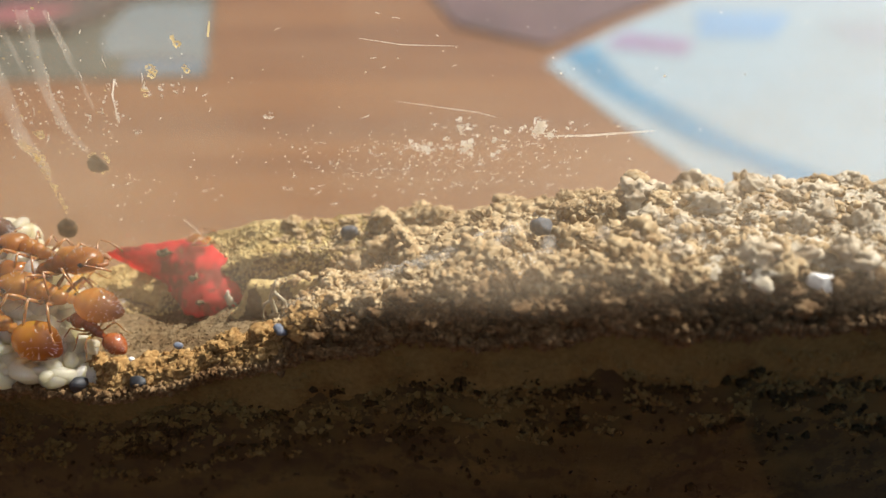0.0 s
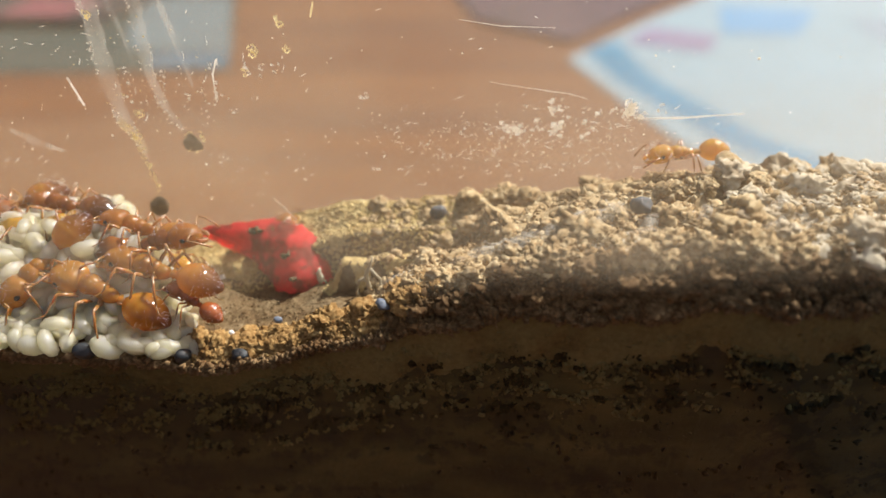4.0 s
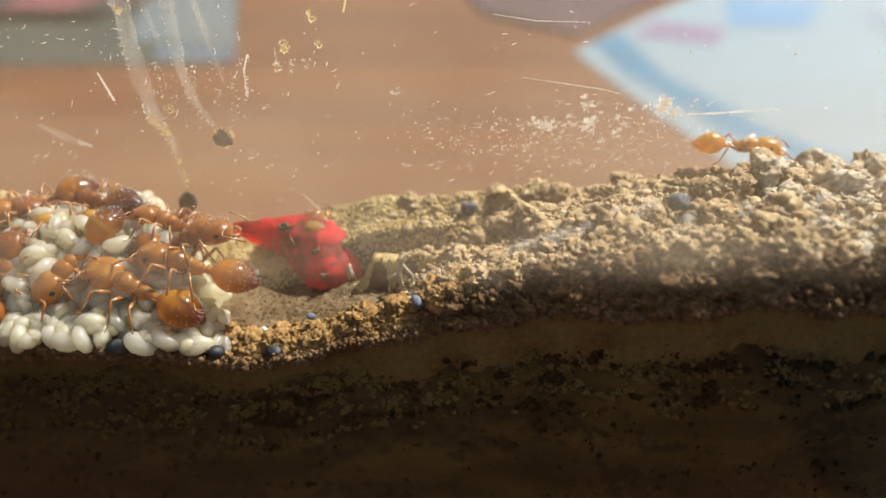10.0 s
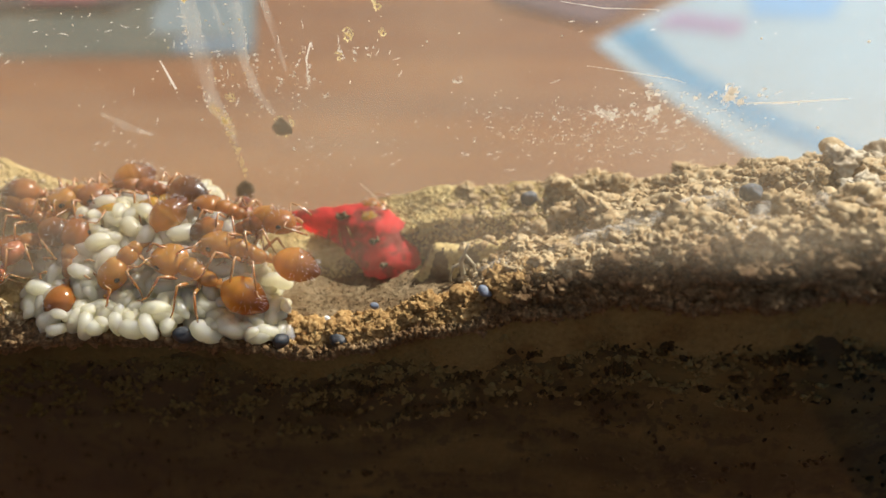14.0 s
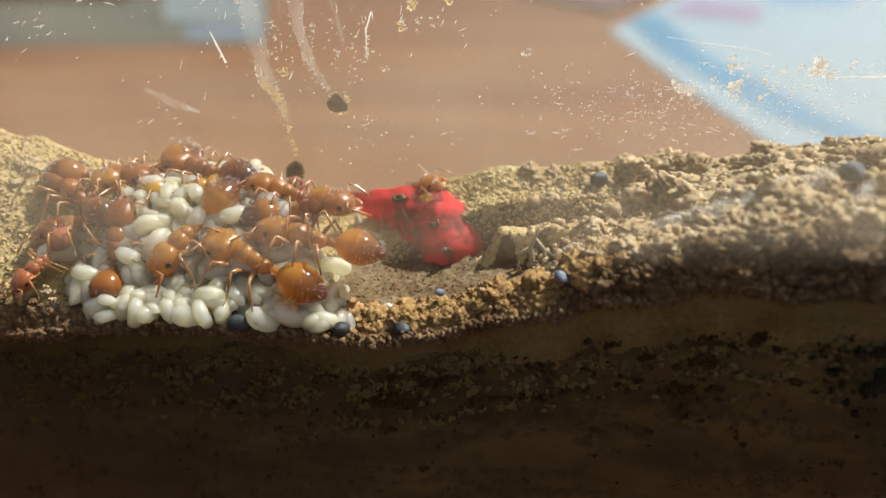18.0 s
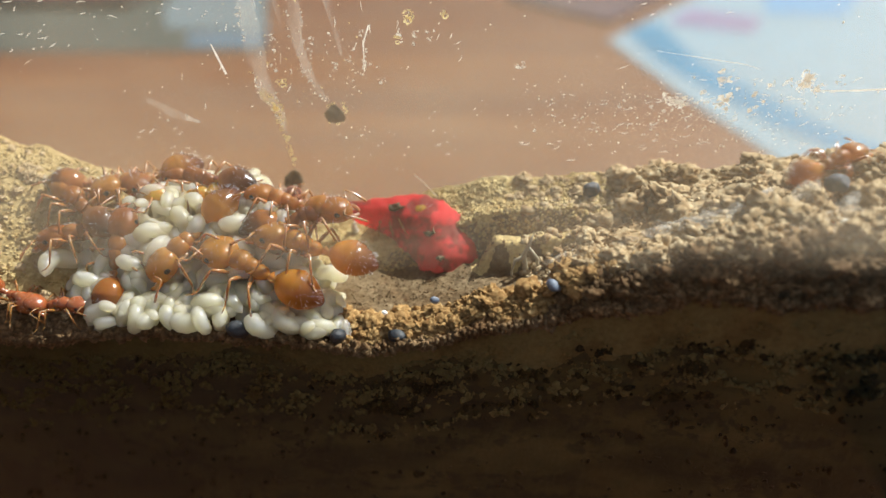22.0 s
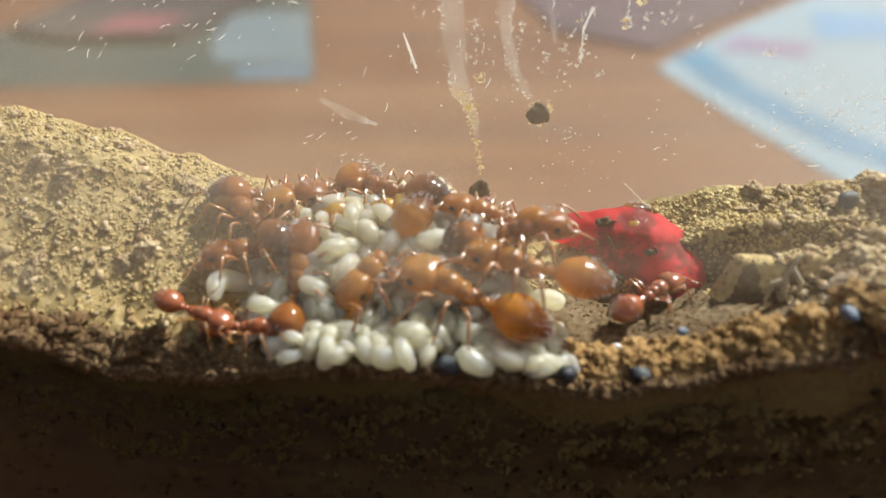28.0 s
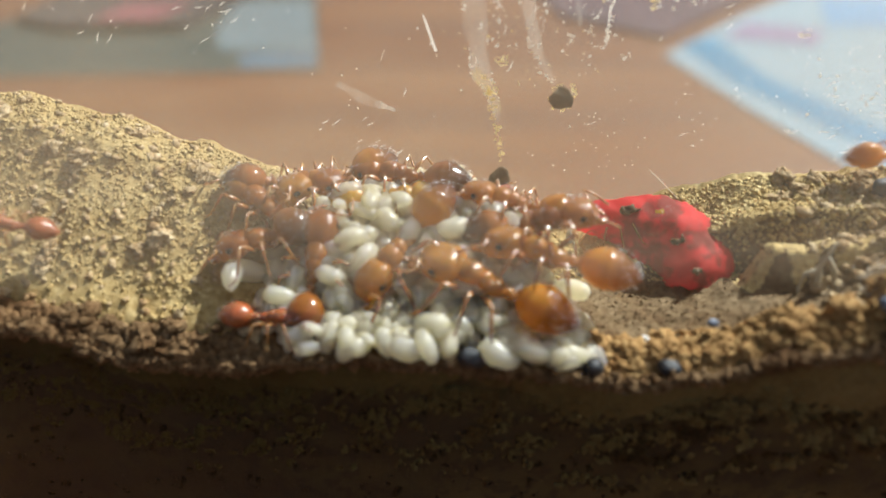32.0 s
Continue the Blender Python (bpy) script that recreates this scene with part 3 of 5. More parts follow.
carton = solo("carton", sheet("c", [(-88, 240), (-225, 232), (-285, 300), (-230, 440), (-150, 460), (-124, 373), (-104, 300)], CARTON, 0, 0.5), CARTON, smooth=False)
tagged(carton, "grey-green flat carton with a pale label on the table", "carton")
part("label_patch", sheet("q", [(-94, 264), (-138, 268), (-152, 300), (-168, 368), (-124, 366), (-106, 300)], CARTON_PALE, 0.6, 0.1), CARTON_PALE, carton, "pale blue-grey label", smooth=False)
part("label_band", sheet("v", [(-90, 243), (-120, 243), (-126, 262), (-95, 262)], BLUE_CLOTH, 0.6, 0.1), BLUE_CLOTH, carton, "dull blue band", smooth=False)
# added out of view, for the dark area mirrored in the front pane
mat = solo("desk_mat", sheet("f", [(47, -260), (330, -260), (330, 12), (47, 12)], DARK_SHEET, 0, 3), DARK_SHEET, smooth=False)
tagged(mat, "unseen dark sheet on the table, mirrored dimly in the front pane", "desk mat")
cloth = solo("folded_cloth", sheet("d", [(-262, 318), (-225, 298), (-168, 300), (-160, 420), (-60, 520), (-300, 560)], DARK_CLOTH, 0.8, 4), DARK_CLOTH, smooth=False)
tagged(cloth, "dark folded cloth with a pink patch on the table", "cloth")
part("pink_patch", sheet("p", [(-214, 304), (-182, 304), (-180, 340), (-216, 342)], PINK_CLOTH, 4.9, 0.4), PINK_CLOTH, cloth, "dull pink patch", smooth=False)
bag = solo("bag", sheet("e", [(6, 318), (44, 282), (78, 328), (172, 440), (420, 560), (-40, 560)], MAUVE_DARK, 0, 1.5), MAUVE_DARK, smooth=False)
tagged(bag, "dark purple flat bag lying behind the leaflet", "bag")

# ---- the sand's grain ----
ICO = [(0, 0, 1), (0.894, 0, 0.447), (0.276, 0.851, 0.447), (-0.724, 0.526, 0.447), (-0.724, -0.526, 0.447), (0.276, -0.851, 0.447),
       (0.724, 0.526, -0.447), (-0.276, 0.851, -0.447), (-0.894, 0, -0.447), (-0.276, -0.851, -0.447), (0.724, -0.526, -0.447), (0, 0, -1)]
ICO_F = [(0, 1, 2), (0, 2, 3), (0, 3, 4), (0, 4, 5), (0, 5, 1), (1, 6, 2), (2, 7, 3), (3, 8, 4), (4, 9, 5), (5, 10, 1),
         (6, 7, 2), (7, 8, 3), (8, 9, 4), (9, 10, 5), (10, 6, 1), (6, 11, 7), (7, 11, 8), (8, 11, 9), (9, 11, 10), (10, 11, 6)]
rng = np.random.default_rng(7)


def scatter(name, spots, mat, label, lo, hi, power=2.0):
    """Very many small crumbs as one object."""
    base, tri = np.array(ICO), np.array(ICO_F)
    n = len(spots)
    size = lo + (hi - lo) * rng.random(n) ** power
    shape = 0.3 + 1.15 * rng.random((n, 12, 1))
    squash = 0.7 + 0.6 * rng.random((n, 1, 3))
    verts = (base[None] * shape * squash * size[:, None, None] + np.array(spots)[:, None, :]).reshape(-1, 3) * MM
    faces = (tri[None] + 12 * np.arange(n)[:, None, None]).reshape(-1, 3)
    me = bpy.data.meshes.new(name)
    me.from_pydata(verts.tolist(), [], faces.tolist())
    me.materials.append(mat)
    me.polygons.foreach_set("use_smooth", [True] * len(me.polygons))
    return tagged(new(name, me), label, category="sand", kind="stuff")


def spots_on(n, x0, x1, s0, s1, sink=0.0):
    out = []
    for x, s in zip(rng.uniform(x0, x1, n), rng.uniform(s0, s1, n)):
        y = front_y(x) + (BACK - 0.2 - front_y(x)) * s
        out.append((x, y, sand_z(x, y) - sink))
    return out


scatter("dune_grains", spots_on(12000, -37, -16, 0.2, 1), DUNE, "fine pale ochre sand grains of the dune", 0.02, 0.09)
scatter("sand_grains", spots_on(5000, -16, -3, 0.62, 1), SAND, "fine pale ochre sand grains", 0.02, 0.09)
scatter("dune_lumps", spots_on(2200, -37, -21, 0.0, 1), DUNE, "lumpy ochre crumbs of sand on the dune", 0.04, 0.14, 2.6)
scatter("sand_lumps", spots_on(1500, -11, -3, 0.68, 1), SAND, "lumpy pale ochre crumbs of sand on the slope", 0.04, 0.14, 2.6)
scatter("sand_crumbs", spots_on(3600, -7, 20, 0.08, 1) + spots_on(500, -36, -22, 0.0, 1), CLOD, "small pale crumbs of earth on the bank", 0.07, 0.24, 2.2)
scatter("brown_crumbs", spots_on(1500, -15.5, -3, 0.05, 0.22), GRIT, "small brown crumbs along the front edge", 0.04, 0.16, 2.0)
scatter("damp_crumbs", spots_on(1300, -14.2, -6.0, 0.17, 0.60), SHADED_HOLLOW, "brown crumbs in the hollow before the plastic, toned dark as in shade", 0.02, 0.07, 2.5)
scatter("shaded_crumbs", spots_on(2600, -6, 20, 0.0, 0.08) + spots_on(2600, -37, -20, 0, 0.08), SHADED_EARTH, "small crumbs on the bank's steep front, coloured dark for its shade", 0.09, 0.30, 2.0)

face_spots = []
for x, d in zip(rng.uniform(-37, 20, 3600), rng.uniform(1.4, 1.6, 3600) + 10 * rng.random(3600) ** 1.4):
    if noise.noise(Vector((x / 2.2, d / 0.9, 11.0))) + 0.35 * noise.noise(Vector((x / 0.6, d / 0.4, 2.0))) > 0.05:
        face_spots.append((x, front_y(x) - 0.06, sand_z(x, front_y(x)) - d))
scatter("soil_crumbs", face_spots, SOIL_CRUMB, "dark and reddish crumbs pressed against the front pane", 0.04, 0.17, 1.8)
edge = [[], []]
for x in rng.uniform(-37, 20, 9000):
    lip = (x, front_y(x) - rng.uniform(0.0, 0.3), sand_z(x, front_y(x)) + rng.normal(0.02, 0.1))
    edge[1 if -16 < x < -5 else 0].append(lip)
scatter("edge_crumbs", edge[0], SHADED_EARTH, "crumbs along the lip over the silt, coloured dark for its shade", 0.04, 0.19, 1.6)
scatter("edge_crumbs", edge[1], SHADED_EARTH, "brown crumbs along the lip over the silt, darkened for its shade", 0.04, 0.17, 1.6)
blots = []
for x, d in zip(rng.uniform(-14, 20, 5000), rng.uniform(1.7, 5.0, 5000)):
    if noise.noise(Vector((x / 1.9, d / 0.55, 21.0))) + 0.3 * noise.noise(Vector((x / 0.5, d / 0.3, 4.0))) > 0.3:
        blots.append((x, front_y(x) - 0.14, sand_z(x, front_y(x)) - d))
scatter("soil_blots", blots, SOIL_CRUMB, "dark flat flecks of humus in the silt", 0.06, 0.2, 1.4)
# flecks thin out with depth, grading silt colour into the darker soil
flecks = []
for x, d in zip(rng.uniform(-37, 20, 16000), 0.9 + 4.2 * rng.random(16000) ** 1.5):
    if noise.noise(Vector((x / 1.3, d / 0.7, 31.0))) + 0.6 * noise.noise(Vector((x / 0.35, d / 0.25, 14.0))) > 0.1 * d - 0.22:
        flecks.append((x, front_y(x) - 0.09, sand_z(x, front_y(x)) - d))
scatter("silt_flecks", flecks, SILT, "olive flecks below the silt band, sparser with depth", 0.04, 0.15, 1.7)
# pale grains: white crust, and the flare and haze that whiten the brow
scatter("salt_crust", spots_on(1500, -7, 16, 0.16, 0.42) + spots_on(2600, 2, 20, 0.12, 0.75) + spots_on(1500, -5, 20, 0.11, 0.2), BROW_GRAIN, "whitish crust grains along the bank's brow, also standing for its glare", 0.015, 0.06, 2.2)


def clod_mesh(name, seed, mat):
    """A craggy crumb of caked earth, about 1 mm across before scaling."""
    bm = bmesh.new()
    off = Vector((seed * 7.3, seed * 3.1, seed * 5.7))
    for v in bmesh.ops.create_icosphere(bm, subdivisions=4, radius=0.42)["verts"]:
        p = v.co + off
        grow = 1 + 0.55 * noise.noise(p / 0.42) - 0.42 * abs(noise.noise(p / 0.19)) + 0.34 * noise.noise(p / 0.10) + 0.16 * noise.noise(p / 0.05)
        v.co = v.co * max(grow, 0.3) + noise.noise_vector(p / 0.16) * 0.07
    return mesh_of(name, bm, mat)


CLODS = [clod_mesh("clod", s, CLOD) for s in range(5)]
SHADED_LUMPS = [clod_mesh("earth_lump", s + 40, SHADED_EARTH) for s in range(4)]
PALES = [clod_mesh("pale_clod", s + 60, GLARE_EARTH) for s in range(4)]
GRITS = [clod_mesh("grit_lump", s + 20, GRIT) for s in range(4)]


def clods(n, meshes, name, x0, x1, s0, s1, lo, hi):
    for k, (x, y, z) in enumerate(spots_on(n, x0, x1, s0, s1, 0.02)):
        ob = new(name, meshes[k % len(meshes)])
        ob.parent = bed
        s = lo + (hi - lo) * rng.random() ** 2.2
        ob.matrix_basis = P(x, y, z - 0.02 * s, rng.uniform(-25, 25), rng.uniform(-25, 25), rng.uniform(0, 360)) @ Matrix.Diagonal((1.25 * s, 1.1 * s, rng.uniform(0.7, 1.05) * s, 1))


clods(150, CLODS, "clod", -5, 9, 0.12, 1.0, 0.5, 1.9)
clods(110, PALES, "pale_clod", 7, 18, 0.1, 1.0, 0.5, 1.9)
clods(80, CLODS, "clod", -8, 18, 0.88, 1.0, 0.3, 0.9)
clods(26, CLODS, "clod", 2, 18, 0.75, 1.0, 0.8, 1.5)
clods(80, CLODS, "clod", -5, 18, 0.1, 0.24, 0.6, 1.5)
clods(45, CLODS, "clod", -36, -24, 0.05, 0.95, 0.4, 0.9)
clods(170, SHADED_LUMPS, "earth_lump", -5, 18, 0.0, 0.10, 0.5, 1.3)
clods(50, SHADED_LUMPS, "earth_lump", -36, -22, 0.0, 0.11, 0.5, 1.3)
clods(120, GRITS, "grit_lump", -14.5, -4, 0.03, 0.19, 0.4, 1.15)


# ---- small things on the sand ----
def stone(name, c, r, mat, label, category, turn=0, seed=1.0, rough=0.08):
    bm = bmesh.new()
    v = ball(bm, (0, 0, 0), r, 14, 9)
    roughen(v, 0.3, rough, seed)
    return tagged(solo(name, bm, mat, P(*c, 0, 15, turn)), label, category)


stone("dark_seed", (-17.9, 18.66, -17.6), (0.50, 0.33, 0.34), DARK_STONE, "glossy blue-black seed lying under the white larvae", "seed", 10, 1)
stone("dark_seed", (-14.15, 18.85, -17.95), (0.36, 0.28, 0.27), DARK_STONE, "blue-black seed in brown grit at the soil's edge", "seed", 40, 2)
stone("dark_seed", (-11.85, 19.0, -18.0), (0.42, 0.27, 0.28), DARK_STONE, "slate blue-black seed beside brown grit", "seed", -10, 3)
stone("blue_pebble", (-6.1, 19.3, -15.62), (0.27, 0.20, 0.19), BLUE_STONE, "small blue-grey pebble on the front edge of sand", "pebble", -25, 4)
stone("blue_pebble", (-10.5, 20.1, -17.05), (0.16, 0.14, 0.16), BLUE_STONE, "tiny pale blue pebble among brown grit", "pebble", 0, 5)
stone("dark_seed", (-4.1, 24.9, sand_z(-4.1, 24.9) + 0.22), (0.40, 0.30, 0.36), GREY_STONE, "dark blue-grey seed lying below the bank's crest", "seed", 20, 6)
stone("grey_pebble", (3.65, 21.25, -12.25), (0.46, 0.40, 0.36), GREY_STONE, "rounded dark grey pebble among pale clods", "pebble", 30, 7, 0.12)
stone("grey_pebble", (8.0, 24.6, -11.9), (0.6, 0.45, 0.36), CLOD, "smooth grey-brown pebble near the bank's crest", "pebble", 10, 8, 0.1)
stone("pale_quartz", (12.6, 17.9, -12.5), (0.58, 0.36, 0.36), WHITE_GRAIN, "bright white quartz grain on the bank's front", "pebble", 10, 9, 0.14)
stone("dark_crumb", (-17.24, 26.12, -15.15), (0.42, 0.2, 0.52), DUNG, "dark brown crumb stuck to the back pane", "crumb", 15, 10, 0.14)
for k, (dx, dz) in enumerate(((0, 0), (0.17, 0.04), (0.06, 0.16))):
    stone("white_egg", (-12.55 + dx, 20.0, -17.85 + dz), (0.13, 0.11, 0.12), WHITE_GRAIN, "tiny white ant egg lying on brown grit", "egg", 0, 11 + k, 0.01)


def build_fluff():
    """Faint whitish wisps of powdery fluff caught along the bank's brow."""
    r = random.Random(17)
    bm = bmesh.new()
    for k in range(46):
        x = r.choice((r.gauss(-2.0, 1.8), r.gauss(3.0, 2.2), r.uniform(-6.5, 10)))
        y = 20.8 - 0.05 * x + r.gauss(0, 0.35)
        long, high = r.uniform(0.35, 0.9), r.uniform(0.10, 0.24) if k % 4 else r.uniform(0.3, 0.5)
        v = ball(bm, (x, y, sand_z(x, y) + 0.35 * high), (long if k % 4 else 0.25, 0.22, high), 20, 12, Matrix.Rotation(r.gauss(0, 0.3), 4, "Z"))
        roughen(v, 0.35, 0.16, k)
    tagged(solo("powder_fluff", bm, FLUFF), "faint whitish powdery fluff on the bank's brow", "fluff", kind="stuff")


build_fluff()


def build_root():
    root = empty("root", P(-7.0, 21.7, -17.2) @ Matrix.Scale(1.35, 4))
    tagged(root, "pale dry curled rootlet standing in the sand", "root")
    for name, pts, rad in (
        ("stem", [(0, 0, -0.1), (0.05, 0, 0.5), (-0.03, 0, 0.95), (0.12, 0, 1.35), (0.2, 0.05, 1.6)], [0.085, 0.08, 0.07, 0.05, 0.025]),
        ("branch", [(0.0, 0, 0.9), (-0.28, 0.05, 0.7), (-0.36, 0, 0.3), (-0.3, 0, -0.05)], [0.06, 0.055, 0.045, 0.03]),
        ("branch", [(0.1, 0, 1.2), (0.38, 0.05, 0.8), (0.42, 0, 0.35), (0.55, 0, 0.0)], [0.06, 0.055, 0.045, 0.03]),
        ("branch", [(0.55, 0, 0.05), (0.25, -0.2, -0.25), (-0.2, -0.3, -0.3), (-0.5, -0.25, 0.0)], [0.05, 0.05, 0.05, 0.03]),
    ):
        bm = bmesh.new()
        tube(bm, pts, rad, 6)
        part(name, bm, ROOT, root)


build_root()


def build_film():
    """A torn, crumpled scrap of red plastic, leaning on the back pane."""
    top = [(-15.5, 25.6, -15.98), (-13.3, 25.6, -15.7), (-11.0, 25.6, -15.45), (-9.8, 25.0, -15.75), (-8.9, 24.5, -16.5), (-8.35, 24.0, -17.2)]
    low = [(-15.5, 25.6, -16.15), (-14.6, 25.4, -16.7), (-13.5, 25.0, -17.0), (-12.6, 24.3, -17.35), (-11.4, 23.0, -17.6), (-10.7, 22.4, -17.6), (-9.3, 23.1, -17.7), (-8.35, 24.0, -17.6)]

    def along(points, f):
        k = min(int(f * (len(points) - 1)), len(points) - 2)
        return Vector(points[k]).lerp(Vector(points[k + 1]), f * (len(points) - 1) - k)

    nu, nv = 76, 44
    bm = bmesh.new()
    grid = {}
    for i in range(nu + 1):
        for j in range(nv + 1):
            u, v = i / nu, j / nv
            p = along(top, u).lerp(along(low, u), v)
            p += noise.noise_vector(p / 1.5) * 0.16 + noise.noise_vector(p / 0.45) * 0.06
            p += Vector((0, -0.45, 0.4)) * math.sin(math.pi * v) * math.sin(math.pi * u)
            p.y = min(p.y, 26.2)
            grid[i, j] = bm.verts.new(p)
    for i in range(nu):
        for j in range(nv):
            u, v = (i + 0.5) / nu, (j + 0.5) / nv
            edge = min(v * 1.4, 1 - v, 2 * (1 - u) + 0.1)
            ragged = 0.04 + 0.07 * noise.noise(Vector((u * 9, v * 6, 3.0)))
            if edge > ragged:
                bm.faces.new((grid[i, j], grid[i + 1, j], grid[i + 1, j + 1], grid[i, j + 1]))
    for v in [v for v in bm.verts if not v.link_faces]:
        bm.verts.remove(v)
    film = solo("plastic_scrap", bm, RED_FILM)
    m = film.modifiers.new("thickness", "SOLIDIFY")
    m.thickness = 0.00006
    tagged(film, "torn crumpled scrap of bright red plastic in the sand", "plastic scrap")
    bm = bmesh.new()
    tube(bm, [(-11.75, 25.95, -14.6), (-11.3, 25.85, -15.0), (-10.7, 25.6, -15.55)], [0.012, 0.018, 0.012], 5)
    part("clear_edge", bm, SCRATCH, film, "pale rim of clear plastic")
    for k, (u, v, w) in enumerate(((0.32, 0.35, 0.36), (0.55, 0.5, 0.3), (0.70, 0.72, 0.22))):
        p = along(top, u).lerp(along(low, u), v) + Vector((0, -0.42, 0.32))
        bm = bmesh.new()
        roughen(ball(bm, p, (w, 0.1, w * 0.55), 16, 12), 0.2, 0.2, k)
        part("dirt_spot", bm, DUNG, film, "brown earth clinging to the plastic")


build_film()


# ---- marks on the back pane ----
DRIPS = ((-13.7, -8.5, -10.4, 16), (-14.2, -9.0, -11.2, 14), (-14.9, -8.6, -10.6, 14), (-13.15, -9.9, -10.6, 6), (-12.2, -8.4, -9.0, 7),
         (-11.6, -8.4, -9.1, 7), (-10.97, -8.4, -9.0, 6), (-15.9, -8.4, -11.2, 18), (-17.4, -8.6, -10.2, 12), (-18.5, -7.5, -8.6, 8))


def build_marks():
    r = random.Random(5)
    y = BACK - 0.03

    def strip(name, pts, widths, mat, label):
        bm = bmesh.new()
        left, right = [], []
        pts = [Vector((p[0], 0, p[1])) for p in pts]
        fine = []
        for k in range(len(pts) - 1):
            for s in range(8):
                f = s / 8
                fine.append((pts[k].lerp(pts[k + 1], f), widths[k] * (1 - f) + widths[k + 1] * f))
        fine.append((pts[-1], widths[-1]))
        for k, (p, w) in enumerate(fine):
            q = fine[min(k + 1, len(fine) - 1)][0] - fine[max(k - 1, 0)][0]
            side = Vector((-q.z, 0, q.x)).normalized()
            w *= 1 + 0.5 * noise.noise(p * 2.5)
            left.append(bm.verts.new(p + side * w + Vector((0, y, 0))))
            right.append(bm.verts.new(p - side * w + Vector((0, y, 0))))
        for k in range(len(left) - 1):
            bm.faces.new((left[k], left[k + 1], right[k + 1], right[k]))
        return part(name, bm, mat, back_pane, label, smooth=False)

    def flake(name, x, z, size, mat, label, thick=0.06, lobes=3):
        """A thin ragged residue on the glass: overlapping torn rings and patches."""
        bm = bmesh.new()
        for k in range(lobes):
            cx, cz = x + r.uniform(-0.55, 0.55) * size, z + r.uniform(-0.55, 0.55) * size
            w, h, seed = size * r.uniform(0.25, 0.6), size * r.uniform(0.2, 0.55), r.uniform(0, 50)
            inner = r.choice((0.0, 0.45, 0.6))
            out, ins = [], []
            for n in range(18):
                a = 2 * math.pi * n / 18
                f = 1 + 0.75 * noise.noise(Vector((2.2 * math.cos(a), 2.2 * math.sin(a), seed)))
                depth = y - 0.01 * k - 0.03 * abs(noise.noise(Vector((a, seed, 1))))
                out.append(bm.verts.new((cx + w * f * math.cos(a), depth, cz + h * f * math.sin(a))))
                ins.append(bm.verts.new((cx + inner * w * f * math.cos(a), depth - 0.02, cz + inner * h * f * math.sin(a))))
            for n in range(18):
                if inner == 0.0 or noise.noise(Vector((n * 0.7, seed, 4))) > -0.25:
                    bm.faces.new((out[n], out[(n + 1) % 18], ins[(n + 1) % 18], ins[n]))
        part(name, bm, mat, back_pane, label)

    strip("smear", [(-18.2, -5.6), (-18.2, -6.9), (-18.15, -9.5), (-17.95, -11.1), (-17.55, -11.9), (-17.3, -13.0)], [0.40, 0.42, 0.36, 0.32, 0.22, 0.06], SMEAR, "dried yellowish run of liquid")
    strip("smear", [(-18.2, -11.0), (-17.9, -11.4), (-17.55, -11.9), (-17.3, -12.6)], [0.14, 0.26, 0.24, 0.12], OCHRE_SMEAR, "yellow dried end of the run")
    strip("smear", [(-16.3, -5.6), (-16.3, -6.9), (-16.35, -9.0), (-16.0, -10.3), (-15.4, -11.5)], [0.28, 0.30, 0.24, 0.2, 0.09], SMEAR, "dried pale run of liquid")
    strip("smear", [(-15.4, -5.6), (-14.9, -7.6), (-14.6, -9.5)], [0.12, 0.16, 0.05], SMEAR, "dried pale run of liquid")
    strip("smear", [(-17.5, -5.6), (-17.0, -7.6), (-16.9, -8.6)], [0.14, 0.1, 0.04], SMEAR, "dried pale run of liquid")
    for pts, half in (([(-18.2, -5.6), (-18.2, -6.9), (-18.15, -9.5), (-17.95, -11.1), (-17.55, -11.9), (-17.3, -12.7)], [0.40, 0.42, 0.36, 0.32, 0.22, 0.1]),
                      ([(-16.3, -5.6), (-16.3, -6.9), (-16.35, -9.0), (-16.0, -10.3), (-15.4, -11.5)], [0.28, 0.30, 0.24, 0.2, 0.09])):
        for _ in range(44):
            k, f, side = r.randrange(len(pts) - 1), r.random(), r.choice((-1, -1, 1))
            x, z, h = (u * (1 - f) + v * f for u, v in zip((*pts[k], half[k]), (*pts[k + 1], half[k + 1])))
            flake("rim", x + side * h + r.gauss(0, 0.03), z, r.uniform(0.03, 0.1), SCRATCH, "broken pale rim of the dried run", 0.1, 2)
    for _ in range(46):
        f = r.random()
        flake("stain", -17.75 + 0.6 * f + r.gauss(0, 0.06), -11.2 - 3.3 * f, r.uniform(0.05, 0.13), TRICKLE, "crumbly ochre crust below the dried run", 0.1, 2)
    strip("scratch", [(-19.92, -9.1), (-19.52, -10.35)], [0.025, 0.055], SCRATCH, "short white scratch")
    strip("smear", [(-23.2, -11.5), (-22.2, -12.1), (-21.1, -12.5)], [0.1, 0.22, 0.06], SMEAR, "blurred pale smear")
    strip("scratch", [(-13.4, -8.3), (-13.66, -9.0), (-13.7, -10.2)], [0.03, 0.03, 0.012], SCRATCH, "thin dried trickle")
    strip("scratch", [(-9.1, -6.0), (-9.27, -6.6)], [0.03, 0.045], TRICKLE, "short dried mark")
    strip("scratch", [(-3.3, -6.65), (-1.6, -6.9), (0.6, -6.95)], [0.006, 0.013, 0.005], SCRATCH, "fine horizontal scratch")
    strip("scratch", [(4.7, -10.75), (6.2, -10.72), (9.0, -10.5)], [0.02, 0.04, 0.012], SCRATCH, "long white crusty scratch")
    strip("scratch", [(-2.0, -9.2), (1.5, -9.7), (2.2, -9.9)], [0.006, 0.013, 0.008], SCRATCH, "fine horizontal scratch")

    bm = bmesh.new()
